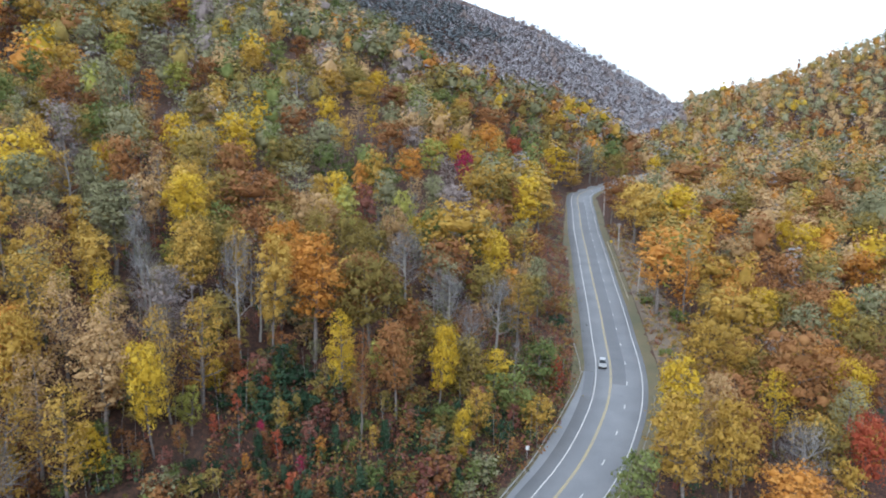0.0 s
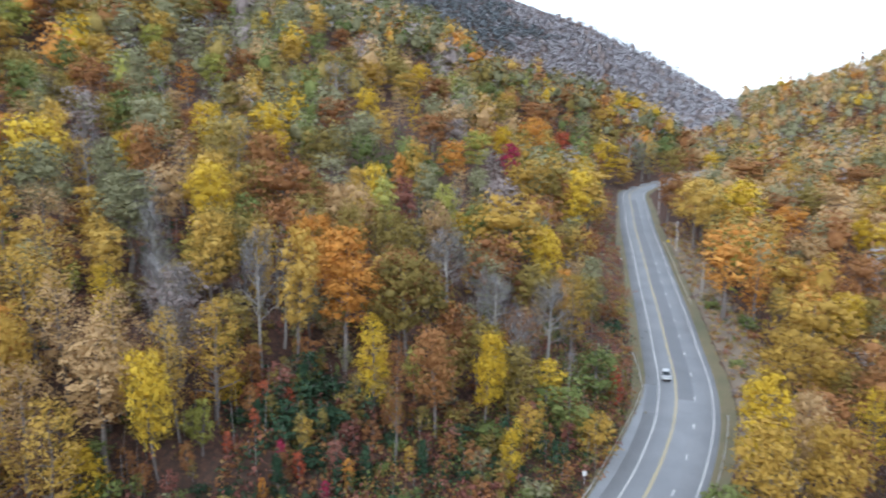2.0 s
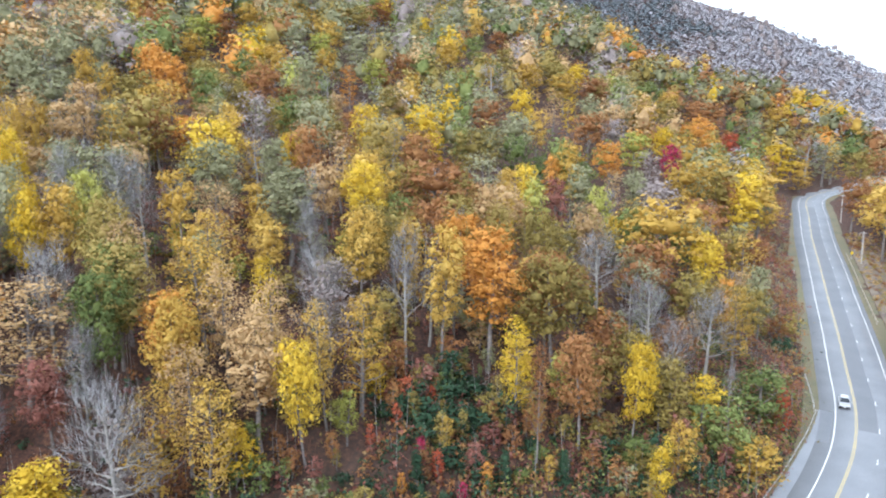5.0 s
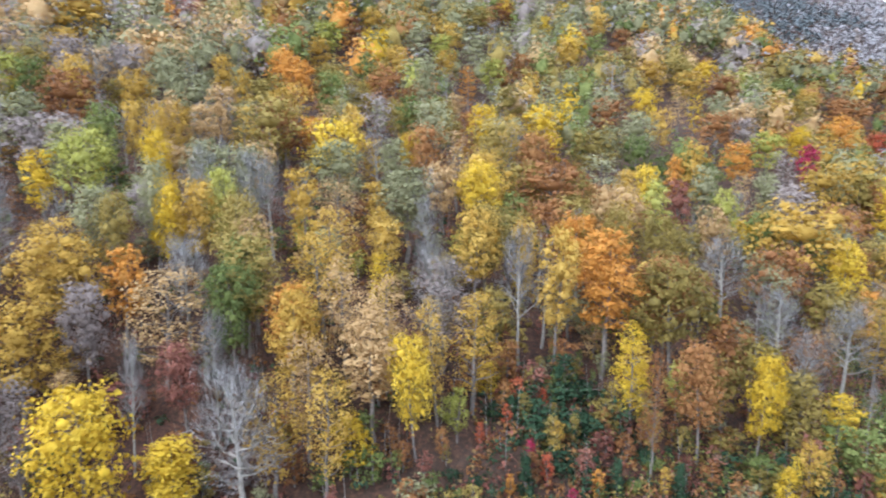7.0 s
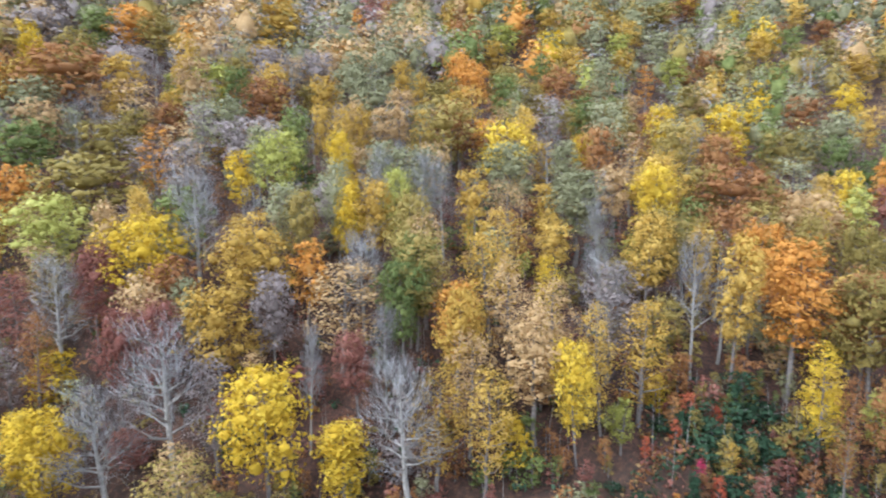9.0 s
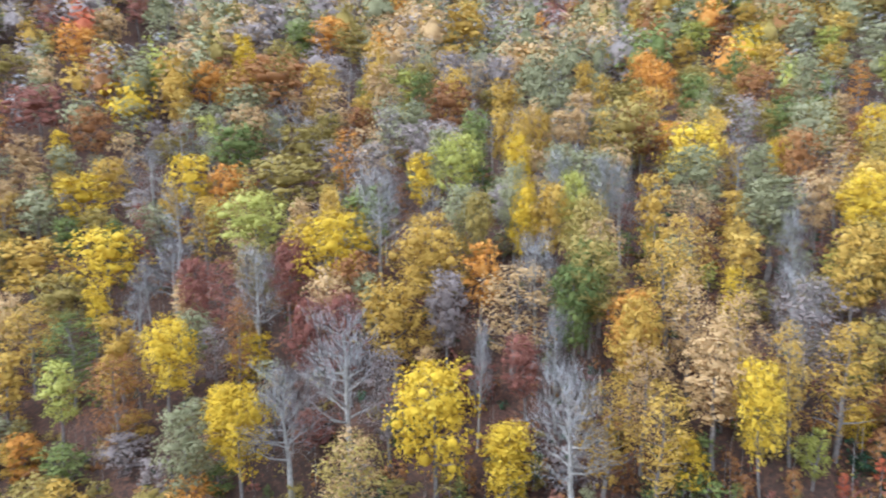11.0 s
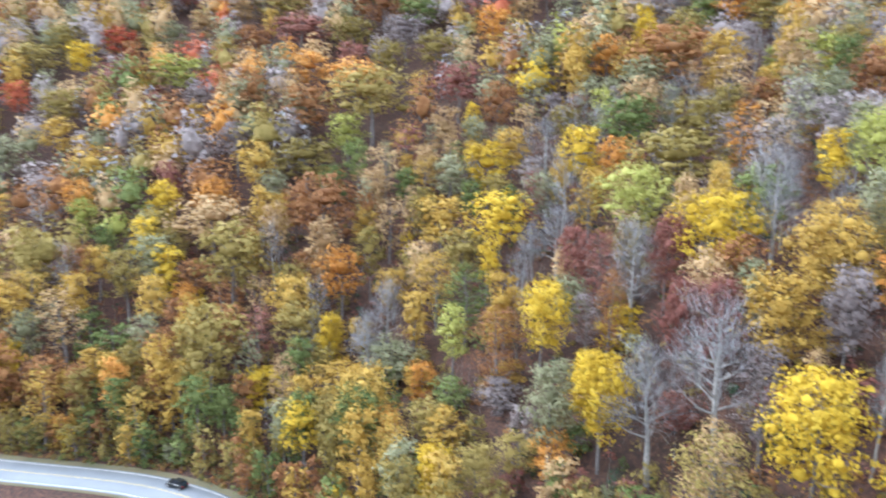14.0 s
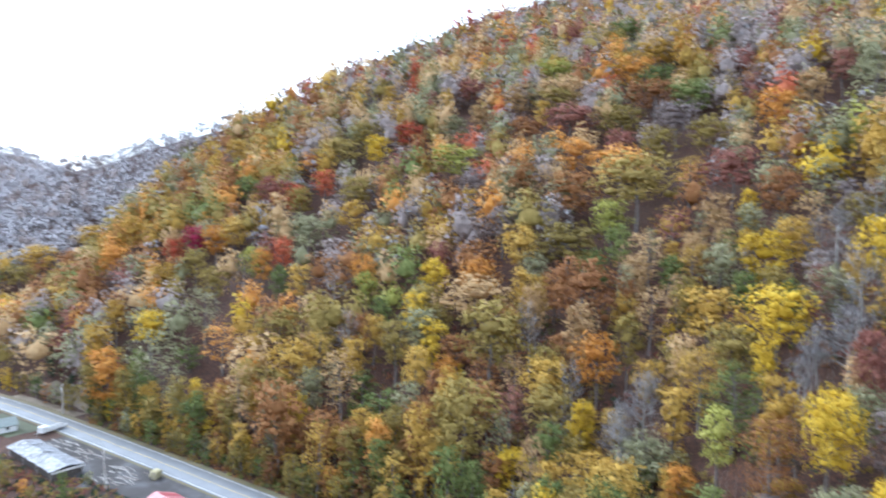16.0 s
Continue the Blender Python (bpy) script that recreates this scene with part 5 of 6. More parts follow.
def in_clearing(n):
    spots = np.array(CLEARINGS[:3] + CLEARINGS[5:8])[RNG.integers(0, 6, n)]
    a, r = RNG.uniform(0, 6.28, n), np.sqrt(RNG.uniform(0, 1, n)) * spots[:, 2] * 1.1
    x, y = spots[:, 0] + r * np.cos(a), spots[:, 1] + r * np.sin(a)
    keep = by_road(x, y)[0] > 11
    return x[keep], y[keep]


def on_bank(n):
    k = RNG.integers(int(np.argmin(np.abs(ROAD[:, 1] - 405))), int(np.argmin(np.abs(ROAD[:, 1] - 120))), n)
    s = RNG.uniform(9.8, 21, n)
    return ROAD[k, 0] + ROAD_HILL[k, 0] * s, ROAD[k, 1] + ROAD_HILL[k, 1] * s


# evergreen brush, with leaf colours kept dark partly as the canopy's shade
brush("clearing_brush", 210, in_clearing, ("rust", "pine", "maroon", "pine"), 0.8, "dark low brush on the shaded forest floor")


def clearing_saplings(count):
    """Slender saplings and small evergreens that stand in the open brush."""
    for x, y in zip(*in_clearing(count)):
        colour = str(RNG.choice(["red", "pine", "orange", "rust", "olive", "maroon", "crimson"], p=[.08, .44, .05, .16, .16, .1, .01]))
        plant(colour, "cone" if colour == "pine" else "sapling", "near", float(x), float(y), float(RNG.uniform(0.35, 0.8)), wide=float(RNG.uniform(0.8, 1.3)))


clearing_saplings(55)


def thicket(count, spots):
    """Close low growth on the slope above the road."""
    for _ in range(count):
        cx, cy, r = spots[int(RNG.integers(0, len(spots)))]
        a, q = RNG.uniform(0, 6.28), r * math.sqrt(RNG.random())
        x, y = cx + q * math.cos(a), cy + q * math.sin(a)
        if float(by_road([x], [y])[0][0]) > 11:
            colour = str(RNG.choice(["olive", "rust", "sage", "green", "maroon", "pine"], p=[.3, .2, .1, .2, .12, .08]))
            plant(colour, str(RNG.choice(["young", "sapling"])), "mid", x, y, float(RNG.uniform(0.35, 0.7)), wide=float(RNG.uniform(0.9, 1.4)))


thicket(290, [(-40, 84, 10), (-52, 76, 9), (-62, 66, 9), (-72, 55, 9), (-80, 45, 9), (-88, 35, 9), (-12, 92, 13), (-1, 103, 11), (6, 112, 9), (14, 124, 8), (-24, 84, 10), (-22, 113, 8), (-33, 116, 8), (-10, 119, 8)])
brush("fallen_leaves", 520, in_clearing, ("rust", "maroon", "tan"), 0.16, "fallen russet leaves lying on the forest floor")


def above_rail(n):
    k = RNG.integers(int(np.argmin(np.abs(ROAD[:, 1] - 165))), int(np.argmin(np.abs(ROAD[:, 1] - 78))), n)
    s = RNG.uniform(10.6, 30, n)
    return ROAD[k, 0] + ROAD_HILL[k, 0] * s, ROAD[k, 1] + ROAD_HILL[k, 1] * s


brush("rail_brush", 260, above_rail, ("olive", "green", "pine", "maroon"), 1.2, "dark dense brush on the bank behind the guardrail")

def by_valley_road(n):
    k, s = RNG.integers(valley_from, valley_to, n), RNG.uniform(5.9, 14, n)
    return ROAD[k, 0] + ROAD_HILL[k, 0] * s, ROAD[k, 1] + ROAD_HILL[k, 1] * s


brush("roadside_brush", 300, by_valley_road, ("rust", "green", "olive"), 0.75, "dark low brush at the foot of the trees beside the road")

def below_road(n):
    k = RNG.integers(int(np.argmin(np.abs(ROAD[:, 1] - 330))), int(np.argmin(np.abs(ROAD[:, 1] - 122))), n)
    s = -RNG.uniform(10.6, 24, n)
    return ROAD[k, 0] + ROAD_HILL[k, 0] * s, ROAD[k, 1] + ROAD_HILL[k, 1] * s


brush("slope_brush", 260, below_road, ("tan", "rust", "hazed_pink", "olive"), 0.5, "dead brown brush and weeds on the slope below the road")
brush("bank_brush", 330, on_bank, ("maroon", "sage", "rust"), 1.0, "dull leafless brush on the bank above the road")


def woods(level, near, far_end, gap, scale, views=((-37, 143),)):
    """Woods too far off to count: one object for each colour of leaf."""
    x, y, f, t, side = scatter(near, far_end, gap)
    seen = np.zeros(len(t), bool)
    for a, b in views:
        seen |= (t > a) & (t < b)
    # nothing on the hill's far side
    top = np.interp(t, RIDGE_TURN, RIDGE_FAR)
    seen &= ~((side > 0) & (t > -13) & (t < 112) & (f > top + 35) & (f < 790))
    x, y, f, t, side = x[seen], y[seen], f[seen], t[seen], side[seen]
    z = land(x, y)
    mixes = [mix_at(*row) for row in zip(t, f, side)]
    shapes = {}
    parts = {}
    for k in range(len(x)):
        size = scale * RNG.uniform(0.7, 1.15)
        if f[k] < 480 and hides(x[k], y[k], 20 * size, 12 * size, 0.5):
            continue
        colour = pick_colour(MIX[mixes[k]], FAR_HAZE)
        form = ("bare" if level == "far" and k % 2 else "thin") if colour == "bare" else "winter" if colour in ("slate", "fir") else ("round", "broad", "round", "tall")[int(RNG.integers(0, 4))]
        v = int(RNG.integers(0, 4))
        if (form, v) not in shapes:
            shapes[form, v] = tree_meshes(form, level, 300 + v * 7 + len(form))[1]
        cv, cf, cn = shapes[form, v]
        a, s = RNG.uniform(0, 6.28), size * np.array([1.15, 1.15, 1.0])
        rot = np.array([[np.cos(a), np.sin(a), 0], [-np.sin(a), np.cos(a), 0], [0, 0, 1]])
        parts.setdefault(colour, []).append((cv @ rot * s + [x[k], y[k], z[k]], cf, cn @ rot))
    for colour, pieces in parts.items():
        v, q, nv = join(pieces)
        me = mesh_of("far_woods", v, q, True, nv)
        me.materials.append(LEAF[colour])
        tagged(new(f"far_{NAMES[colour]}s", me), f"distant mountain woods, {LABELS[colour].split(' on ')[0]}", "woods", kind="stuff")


woods("far", 215, 420, 8.3, 1.03)
woods("last", 420, 800, 10.2, 1.08)
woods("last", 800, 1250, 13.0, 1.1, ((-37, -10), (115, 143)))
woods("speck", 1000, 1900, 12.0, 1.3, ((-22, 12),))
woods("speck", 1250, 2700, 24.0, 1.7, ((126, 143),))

# ---- things by the road ----


def part(name, bm, material, parent, label=""):
    """Links a bmesh as one mesh object under a thing or a part."""
    me = bpy.data.meshes.new(name)
    bm.to_mesh(me)
    bm.free()
    me.materials.append(material)
    ob = new(name, me)
    ob.parent = parent
    if label:
        ob["label"] = label
    return ob


def box(bm, sx, sy, sz, at=(0, 0, 0), bevel=0.0, turn=0.0):
    m = Matrix.Translation(at) @ Matrix.Rotation(turn, 4, "Z") @ Matrix.Diagonal((sx, sy, sz, 1))
    made = bmesh.ops.create_cube(bm, size=1.0, matrix=m)
    if bevel:
        edges = list({e for v in made["verts"] for e in v.link_edges})
        bmesh.ops.bevel(bm, geom=edges, offset=bevel, segments=2, affect="EDGES")
    return bm


def rod(bm, r1, r2, height, at=(0, 0, 0), sides=10, tilt=None):
    m = Matrix.Translation(at) @ (tilt or Matrix.Identity(4)) @ Matrix.Translation((0, 0, height / 2))
    bmesh.ops.create_cone(bm, cap_ends=True, segments=sides, radius1=r1, radius2=r2, depth=height, matrix=m)
    return bm


def thing(name, m, label, category, group=""):
    ob = tagged(new(name), label, category, group)
    ob.empty_display_size = 0.5
    ob.matrix_basis = m
    return ob


GALV = plain("galvanised_steel", (0.62, 0.63, 0.64), 0.5, 0.35, 0.2, 4)
RUSTY = plain("weathered_steel", (0.64, 0.57, 0.45), 0.6, 0.4, 0.25, 4)
POLE_WOOD = plain("weathered_pole_wood", (0.50, 0.47, 0.43), 0.9, 0, 0.3, 3)
GREY_WOOD = plain("grey_boards", (0.34, 0.32, 0.30), 0.85, 0, 0.35, 3)
SIGN_YELLOW = plain("sign_yellow", (0.80, 0.55, 0.03), 0.5, 0, 0.08, 4)
SIGN_WHITE = plain("sign_white", (0.80, 0.80, 0.78), 0.5, 0, 0.08, 4)
BLACK = plain("black_rubber", (0.02, 0.02, 0.02), 0.8, 0, 0.2, 8)
GLASS_DARK = plain("tinted_glass", (0.02, 0.025, 0.03), 0.08, 0, 0.1, 3)
SILVER = plain("silver_car_paint", (0.52, 0.54, 0.55), 0.3, 0.5, 0.08, 2)
CAR_BLACK = plain("black_car_paint", (0.018, 0.02, 0.024), 0.22, 0.1, 0.1, 2)
RIM = plain("alloy_rim", (0.55, 0.55, 0.56), 0.35, 0.8, 0.1, 6)
LENS_WHITE = plain("clear_lamp_lens", (0.75, 0.76, 0.78), 0.15, 0, 0.05, 6)
LENS_RED = plain("red_lamp_lens", (0.45, 0.02, 0.02), 0.2, 0, 0.1, 6)
ROOF_TIN = plain("worn_tin_roof", (0.28, 0.29, 0.31), 0.6, 0.2, 0.6, 0.8)
ROOF_RED = plain("faded_red_roof", (0.42, 0.165, 0.17), 0.55, 0.1, 0.2, 0.9)
ROOF_DEEP = plain("deep_red_roof", (0.36, 0.06, 0.07), 0.55, 0.1, 0.2, 1.5)
ROOF_GREEN = plain("grey_green_shingles", (0.20, 0.23, 0.22), 0.85, 0, 0.2, 2)
WALL_BLUE = plain("blue_painted_boards", (0.07, 0.20, 0.36), 0.7, 0, 0.15, 2)
WALL_WHITE = plain("white_siding", (0.72, 0.73, 0.72), 0.7, 0, 0.12, 2)
WALL_DARK = plain("dark_old_boards", (0.10, 0.085, 0.075), 0.9, 0, 0.35, 2)
PALE_LUMBER = plain("pale_lumber", (0.50, 0.45, 0.27), 0.8, 0, 0.2, 3)
LAWN = asphalt_material("lawn_grass", [(0.3, (0.032, 0.042, 0.014)), (0.7, (0.058, 0.066, 0.024))])
DIRT = asphalt_material("bare_reddish_dirt", [(0.3, (0.12, 0.09, 0.06)), (0.7, (0.21, 0.165, 0.115))])
YARD = asphalt_material("gravel_yard", [(0.35, (0.018, 0.014, 0.013)), (0.52, (0.036, 0.031, 0.031)), (0.68, (0.085, 0.084, 0.09))])


def at_road(y, side, lift=0.0, south=False):
    """A place beside the road: where the road passes that y, so far from its middle; also the way along it."""
    k = int(np.argmin(np.abs(ROAD[:, 1] - y) + (1e4 if south else 0) * (ROAD[:, 0] > 0)))
    x, y2 = ROAD[k, :2] + ROAD_HILL[k] * side
    return float(x), float(y2), float(ROAD[k, 2] + lift), math.degrees(math.atan2(ROAD_DIR[k, 1], ROAD_DIR[k, 0]))


def drape(name, a, b, y0, y1, material, lift, label, category, south=True):
    """A patch of ground cover between two distances from the road, lying on the land."""
    k0, k1 = sorted(int(np.argmin(np.abs(ROAD[:, 1] - v))) for v in (y0, y1))
    r, h = ROAD[k0:k1], ROAD_HILL[k0:k1]
    s = np.linspace(0, 1, 9)[None]
    edge = 1.2 * np.sin(np.arange(len(r)) * 0.9)[:, None] + 0.8 * np.sin(np.arange(len(r)) * 2.3 + 1)[:, None]
    off = a + (b - a + edge) * s
    xs, ys = r[:, :1] + h[:, :1] * off, r[:, 1:2] + h[:, 1:2] * off
    me = grid_mesh(name, xs, ys, land(xs, ys) + lift)
    me.materials.append(material)
    return tagged(new(name, me), label, category, kind="structure")


def guardrail(rows, material, label, beam_lift=0.55):
    """Posts and a ribbed steel beam along rows of places (x, y, z)."""
    rows = np.array(rows)
    run = np.r_[0, np.cumsum(np.linalg.norm(np.diff(rows[:, :2], axis=0), axis=1))]
    ob = thing("guardrail", Matrix.Translation(rows[0]), label, "guardrail", "guardrails beside the road")
    way = np.gradient(rows[:, :2], axis=0)
    way /= np.linalg.norm(way, axis=1)[:, None]
    side = np.stack([way[:, 1], -way[:, 0]], 1)
    profile = [(0.0, 0.0), (0.05, 0.04), (0.05, 0.09), (0.0, 0.13), (0.0, 0.17), (0.05, 0.21), (0.05, 0.26), (0.0, 0.31)]
    profile += [(p - 0.02, q) for p, q in reversed(profile)]
    at = rows - rows[0]
    verts = np.stack([np.c_[at[:, :2] + side * p, at[:, 2] + beam_lift - 0.12 + q] for p, q in profile], 1)
    n, c = verts.shape[:2]
    i = np.arange(n * c).reshape(n, c)
    j = np.roll(i, -1, 1)
    me = mesh_of("beam", verts.reshape(-1, 3), np.stack([i[:-1], j[:-1], j[1:], i[1:]], -1).reshape(-1, 4))
    me.materials.append(material)
    beam = new("beam", me)
    beam.parent = ob
    post_mesh = None
    for d in np.arange(0, run[-1], 3.8):
        p = [np.interp(d, run, at[:, k]) for k in range(3)]
        if post_mesh is None:
            bm = box(bmesh.new(), 0.16, 0.14, 1.5, (0, 0, 0.05), 0.012)
            post = part("post", bm, POLE_WOOD, ob)
            post_mesh = post.data
        else:
            post = new("post", post_mesh)
            post.parent = ob
        post.location = (p[0], p[1], p[2])
    for e in (0, -1):
        bm = box(bmesh.new(), 0.28, 0.10, 0.36, (*at[e][:2], at[e][2] + beam_lift + 0.04), 0.03)
        part("end_shoe", bm, material, ob)
    return ob


def rail_rows(y0, y1, sides):
    k0, k1 = sorted(int(np.argmin(np.abs(ROAD[:, 1] - v))) for v in (y0, y1))
    out = []
    for k in range(k0, k1 + 1):
        s = np.interp(ROAD[k, 1], [v for v, _ in sides], [w for _, w in sides])
        x, y = ROAD[k, :2] + ROAD_HILL[k] * s
        out.append((x, y, ROAD[k, 2] + 0.02))
    return out


left_sides = [(76, 8.2), (90, 8.4), (108, 8.8), (123, 9.6), (140, 9.2), (157, 7.9)]
guardrail(rail_rows(157, 76, left_sides), GALV, "grey steel guardrail along the outer bend of the road")
guardrail(rail_rows(174, 159, [(159, 8.3), (174, 9.6)]), GALV, "short older guardrail before the bend, half overgrown")
guardrail(rail_rows(290, 216, [(216, -8.5), (290, -8.3)]), RUSTY, "weathered pale steel guardrail on the valley side")
guardrail(rail_rows(146, 96, [(96, -8.2), (146, -8.5)]), GALV, "grey steel guardrail above the valley trees")
k0, k1 = (int(np.argmin(np.abs(ROAD[:, 1] - v))) for v in (158, 80))
shoulder_side = np.interp(ROAD[k0:k1, 1], [v for v, _ in left_sides], [w - 0.35 for _, w in left_sides])
r, h = ROAD[k0:k1], ROAD_HILL[k0:k1]
xs = np.stack([r[:, 0] + h[:, 0] * 7.2, r[:, 0] + h[:, 0] * shoulder_side], 1)
ys = np.stack([r[:, 1] + h[:, 1] * 7.2, r[:, 1] + h[:, 1] * shoulder_side], 1)
me = grid_mesh("road_shoulder", xs, ys, np.stack([r[:, 2] + 0.004] * 2, 1))
me.materials.append(ASPHALT)
tagged(new("road_shoulder", me), "widened asphalt shoulder inside the guardrail", "road shoulder", kind="structure")


def road_sign(x, y, z, turn, shape, size, lift, material, label):
    ob = thing("road_sign", pose(x, y, z, 0, 0, turn), label, "road sign")
    part("post", rod(bmesh.new(), 0.045, 0.045, lift + size * 0.5, (0, 0, -0.2)), GALV, ob)
    bm = box(bmesh.new(), size, 0.02, size * (1 if shape == "diamond" else 1.2), (0, 0, 0), 0.008)
    panel = part("panel", bm, material, ob, "painted metal panel")
    panel.matrix_basis = pose(0, -0.06, lift + size * 0.5, 0, 45 if shape == "diamond" else 0, 0)
    return ob


def ground_z(x, y):
    return float(land(np.array([x]), np.array([y]))[0])


for x, y, turn, shape, size, lift, mat, label in (
    (69.5, 284.0, 14, "diamond", 0.95, 2.0, SIGN_YELLOW, "yellow diamond warning sign on the valley-side verge"),
    (16.0, 121.0, 20, "square", 0.7, 1.7, SIGN_WHITE, "small white road sign behind the guardrail"),
    (47.4, 261.5, 14, "square", 0.45, 1.1, SIGN_WHITE, "small white marker on the verge below the hill"),
    (-199.5, -206.0, -35, "diamond", 1.1, 1.9, SIGN_YELLOW, "yellow diamond warning sign by the valley road"),
    (9.0, 105.5, 20, "square", 0.4, 0.9, SIGN_YELLOW, "small yellow marker at the guardrail's end"),
):
    road_sign(x, y, ground_z(x, y), turn, shape, size, lift, mat, label)


def utility_pole(x, y, height, turn, lean=0.0, tank=False):
    ob = thing("utility_pole", pose(x, y, ground_z(x, y) - 0.3, lean, 0, turn), "weathered wooden utility pole with a crossarm beside the road", "utility pole", "utility poles along the road")
    part("pole", rod(bmesh.new(), 0.22, 0.16, height, sides=12), POLE_WOOD, ob)
    part("crossarm", box(bmesh.new(), 2.3, 0.11, 0.13, (0, 0.16, height - 0.6), 0.015), POLE_WOOD, ob)
    for dx in (-1.0, -0.45, 0.45, 1.0):
        bm = rod(bmesh.new(), 0.05, 0.03, 0.2, (dx, 0.16, height - 0.53), 8)
        part("insulator", bm, SIGN_WHITE, ob, "pale ceramic insulator")
    if tank:
        part("transformer", rod(bmesh.new(), 0.26, 0.26, 0.9, (0, -0.42, height - 2.3), 14), GALV, ob, "grey steel transformer can")
    return ob


POLES = [(62.8, 218.4, 12.0, 20), (71.0, 277.5, 11.5, 15), (81.0, 349.0, 12.5, 10), (126.0, 462.0, 11.5, -35), (92.0, 150.0, 12.5, 30)]
for x, y, height, turn in POLES:
    utility_pole(x, y, height, turn, RNG.normal(0, 1.5))
POLES_LOW = [(-184.4, -169.3, 10.8, 20), (-139.8, -111.6, 10.6, 20), (-232.0, -205.0, 12.0, 20)]
for n, (x, y, height, turn) in enumerate(POLES_LOW):
    utility_pole(x, y, height, turn, 2 if n == 1 else 0, n == 0)


def wire(p, q, sag):
    s = np.linspace(0, 1, 14)
    path = np.outer(1 - s, p) + np.outer(s, q)
    path[:, 2] -= sag * 4 * s * (1 - s)
    v, f = tube(path, np.full(14, 0.018), 4)
    me = mesh_of("power_line", v, f)
    me.materials.append(BLACK)
    return tagged(new("power_line", me), "thin dark overhead wire between utility poles", "power line", "overhead wires")


def pole_tip(p, dx):
    a = math.radians(p[3])
    return np.array([p[0] + dx * math.cos(a), p[1] + dx * math.sin(a), ground_z(p[0], p[1]) + p[2] - 0.65])


for a, b in ((4, 0), (0, 1), (1, 2), (2, 3)):
    for dx in (-1.0, 1.0):
        wire(pole_tip(POLES[a], dx), pole_tip(POLES[b], dx), 1.3)
for a, b in ((1, 0), (0, 2)):
    for dx in (-1.0, 0.45):
        wire(pole_tip(POLES_LOW[a], dx), pole_tip(POLES_LOW[b], dx), 1.1)


def car(m, paint, label):
    """A small sport-utility car, nose to +x."""
    ob = thing("car", m, label, "car")
    outline = [(-2.2, 0.42), (-2.25, 0.75), (-2.18, 1.02), (-1.6, 1.06), (1.0, 1.04), (1.9, 0.92), (2.2, 0.72), (2.25, 0.45), (2.0, 0.3), (-2.0, 0.3)]
    bm = bmesh.new()
    rings = []
    for y, tuck in ((-0.92, 0.05), (-0.86, 0.0), (0.86, 0.0), (0.92, 0.05)):
        rings.append([bm.verts.new((x * (1 - tuck * 0.4), y, 0.62 + (z - 0.62) * (1 - tuck * 2))) for x, z in outline])
    for a, b in zip(rings, rings[1:]):
        for k in range(len(outline)):
            bm.faces.new((a[k], a[(k + 1) % len(outline)], b[(k + 1) % len(outline)], b[k]))
    bm.faces.new(list(reversed(rings[0])))
    bm.faces.new(rings[-1])
    bmesh.ops.recalc_face_normals(bm, faces=bm.faces)
    part("body", bm, paint, ob)
    cabin = [(-2.05, 1.03, 0.84), (-1.75, 1.6, 0.66), (0.2, 1.66, 0.66), (1.05, 1.03, 0.84)]
    bm = bmesh.new()
    left = [bm.verts.new((x, y, z)) for x, z, y in cabin]
    right = [bm.verts.new((x, -y, z)) for x, z, y in cabin]
    for k in range(3):
        bm.faces.new((left[k], left[k + 1], right[k + 1], right[k]))
    bm.faces.new(left)
    bm.faces.new(list(reversed(right)))
    bm.faces.new((left[3], left[0], right[0], right[3]))
    bmesh.ops.recalc_face_normals(bm, faces=bm.faces)
    part("windows", bm, GLASS_DARK, ob, "dark tinted car glass")
    part("roof_panel", box(bmesh.new(), 1.95, 1.3, 0.05, (-0.77, 0, 1.655), 0.02), paint, ob)
    for y in (0.72, -0.72):
        part("pillar", box(bmesh.new(), 0.09, 0.05, 0.6, (-0.5, y * 1.03, 1.33), 0.01), paint, ob)
    part("bonnet", box(bmesh.new(), 1.05, 1.5, 0.05, (1.45, 0, 1.0), 0.02), paint, ob)
    for x in (-1.38, 1.42):
        for y in (-0.84, 0.84):
            tilt = Matrix.Rotation(math.pi / 2, 4, "X")
            tyre = part("tyre", rod(bmesh.new(), 0.36, 0.36, 0.24, (x, y + 0.12, 0.36), 18, tilt), BLACK, ob)
            part("rim", rod(bmesh.new(), 0.22, 0.22, 0.26, (x, y + 0.13, 0.36), 14, tilt), RIM, tyre, "bright alloy rim")
    for y in (-0.66, 0.66):
        part("headlight", box(bmesh.new(), 0.12, 0.36, 0.16, (2.14, y, 0.78), 0.03), LENS_WHITE, ob)
        part("tail_light", box(bmesh.new(), 0.1, 0.3, 0.24, (-2.2, y, 0.88), 0.03), LENS_RED, ob)
        part("mirror", box(bmesh.new(), 0.14, 0.2, 0.13, (0.75, y * 1.5, 1.1), 0.03), paint, ob)
    part("front_bumper", box(bmesh.new(), 0.2, 1.66, 0.22, (2.2, 0, 0.46), 0.05), BLACK, ob)
    part("rear_bumper", box(bmesh.new(), 0.2, 1.66, 0.22, (-2.2, 0, 0.48), 0.05), BLACK, ob)
    part("number_plate", box(bmesh.new(), 0.02, 0.42, 0.12, (2.32, 0, 0.5)), SIGN_WHITE, ob, "blank pale plate")
    return ob


x, y, z, turn = at_road(162, 3.05, 0.0)
car(pose(x, y, z, 0, 0, turn), SILVER, "silver compact sport-utility car driving down the mountain road")
x, y, z, turn = at_road(-26, 2.1, 0.0, True)
car(pose(x, y, z, 0, 0, turn), CAR_BLACK, "black sport-utility car driving on the valley road")

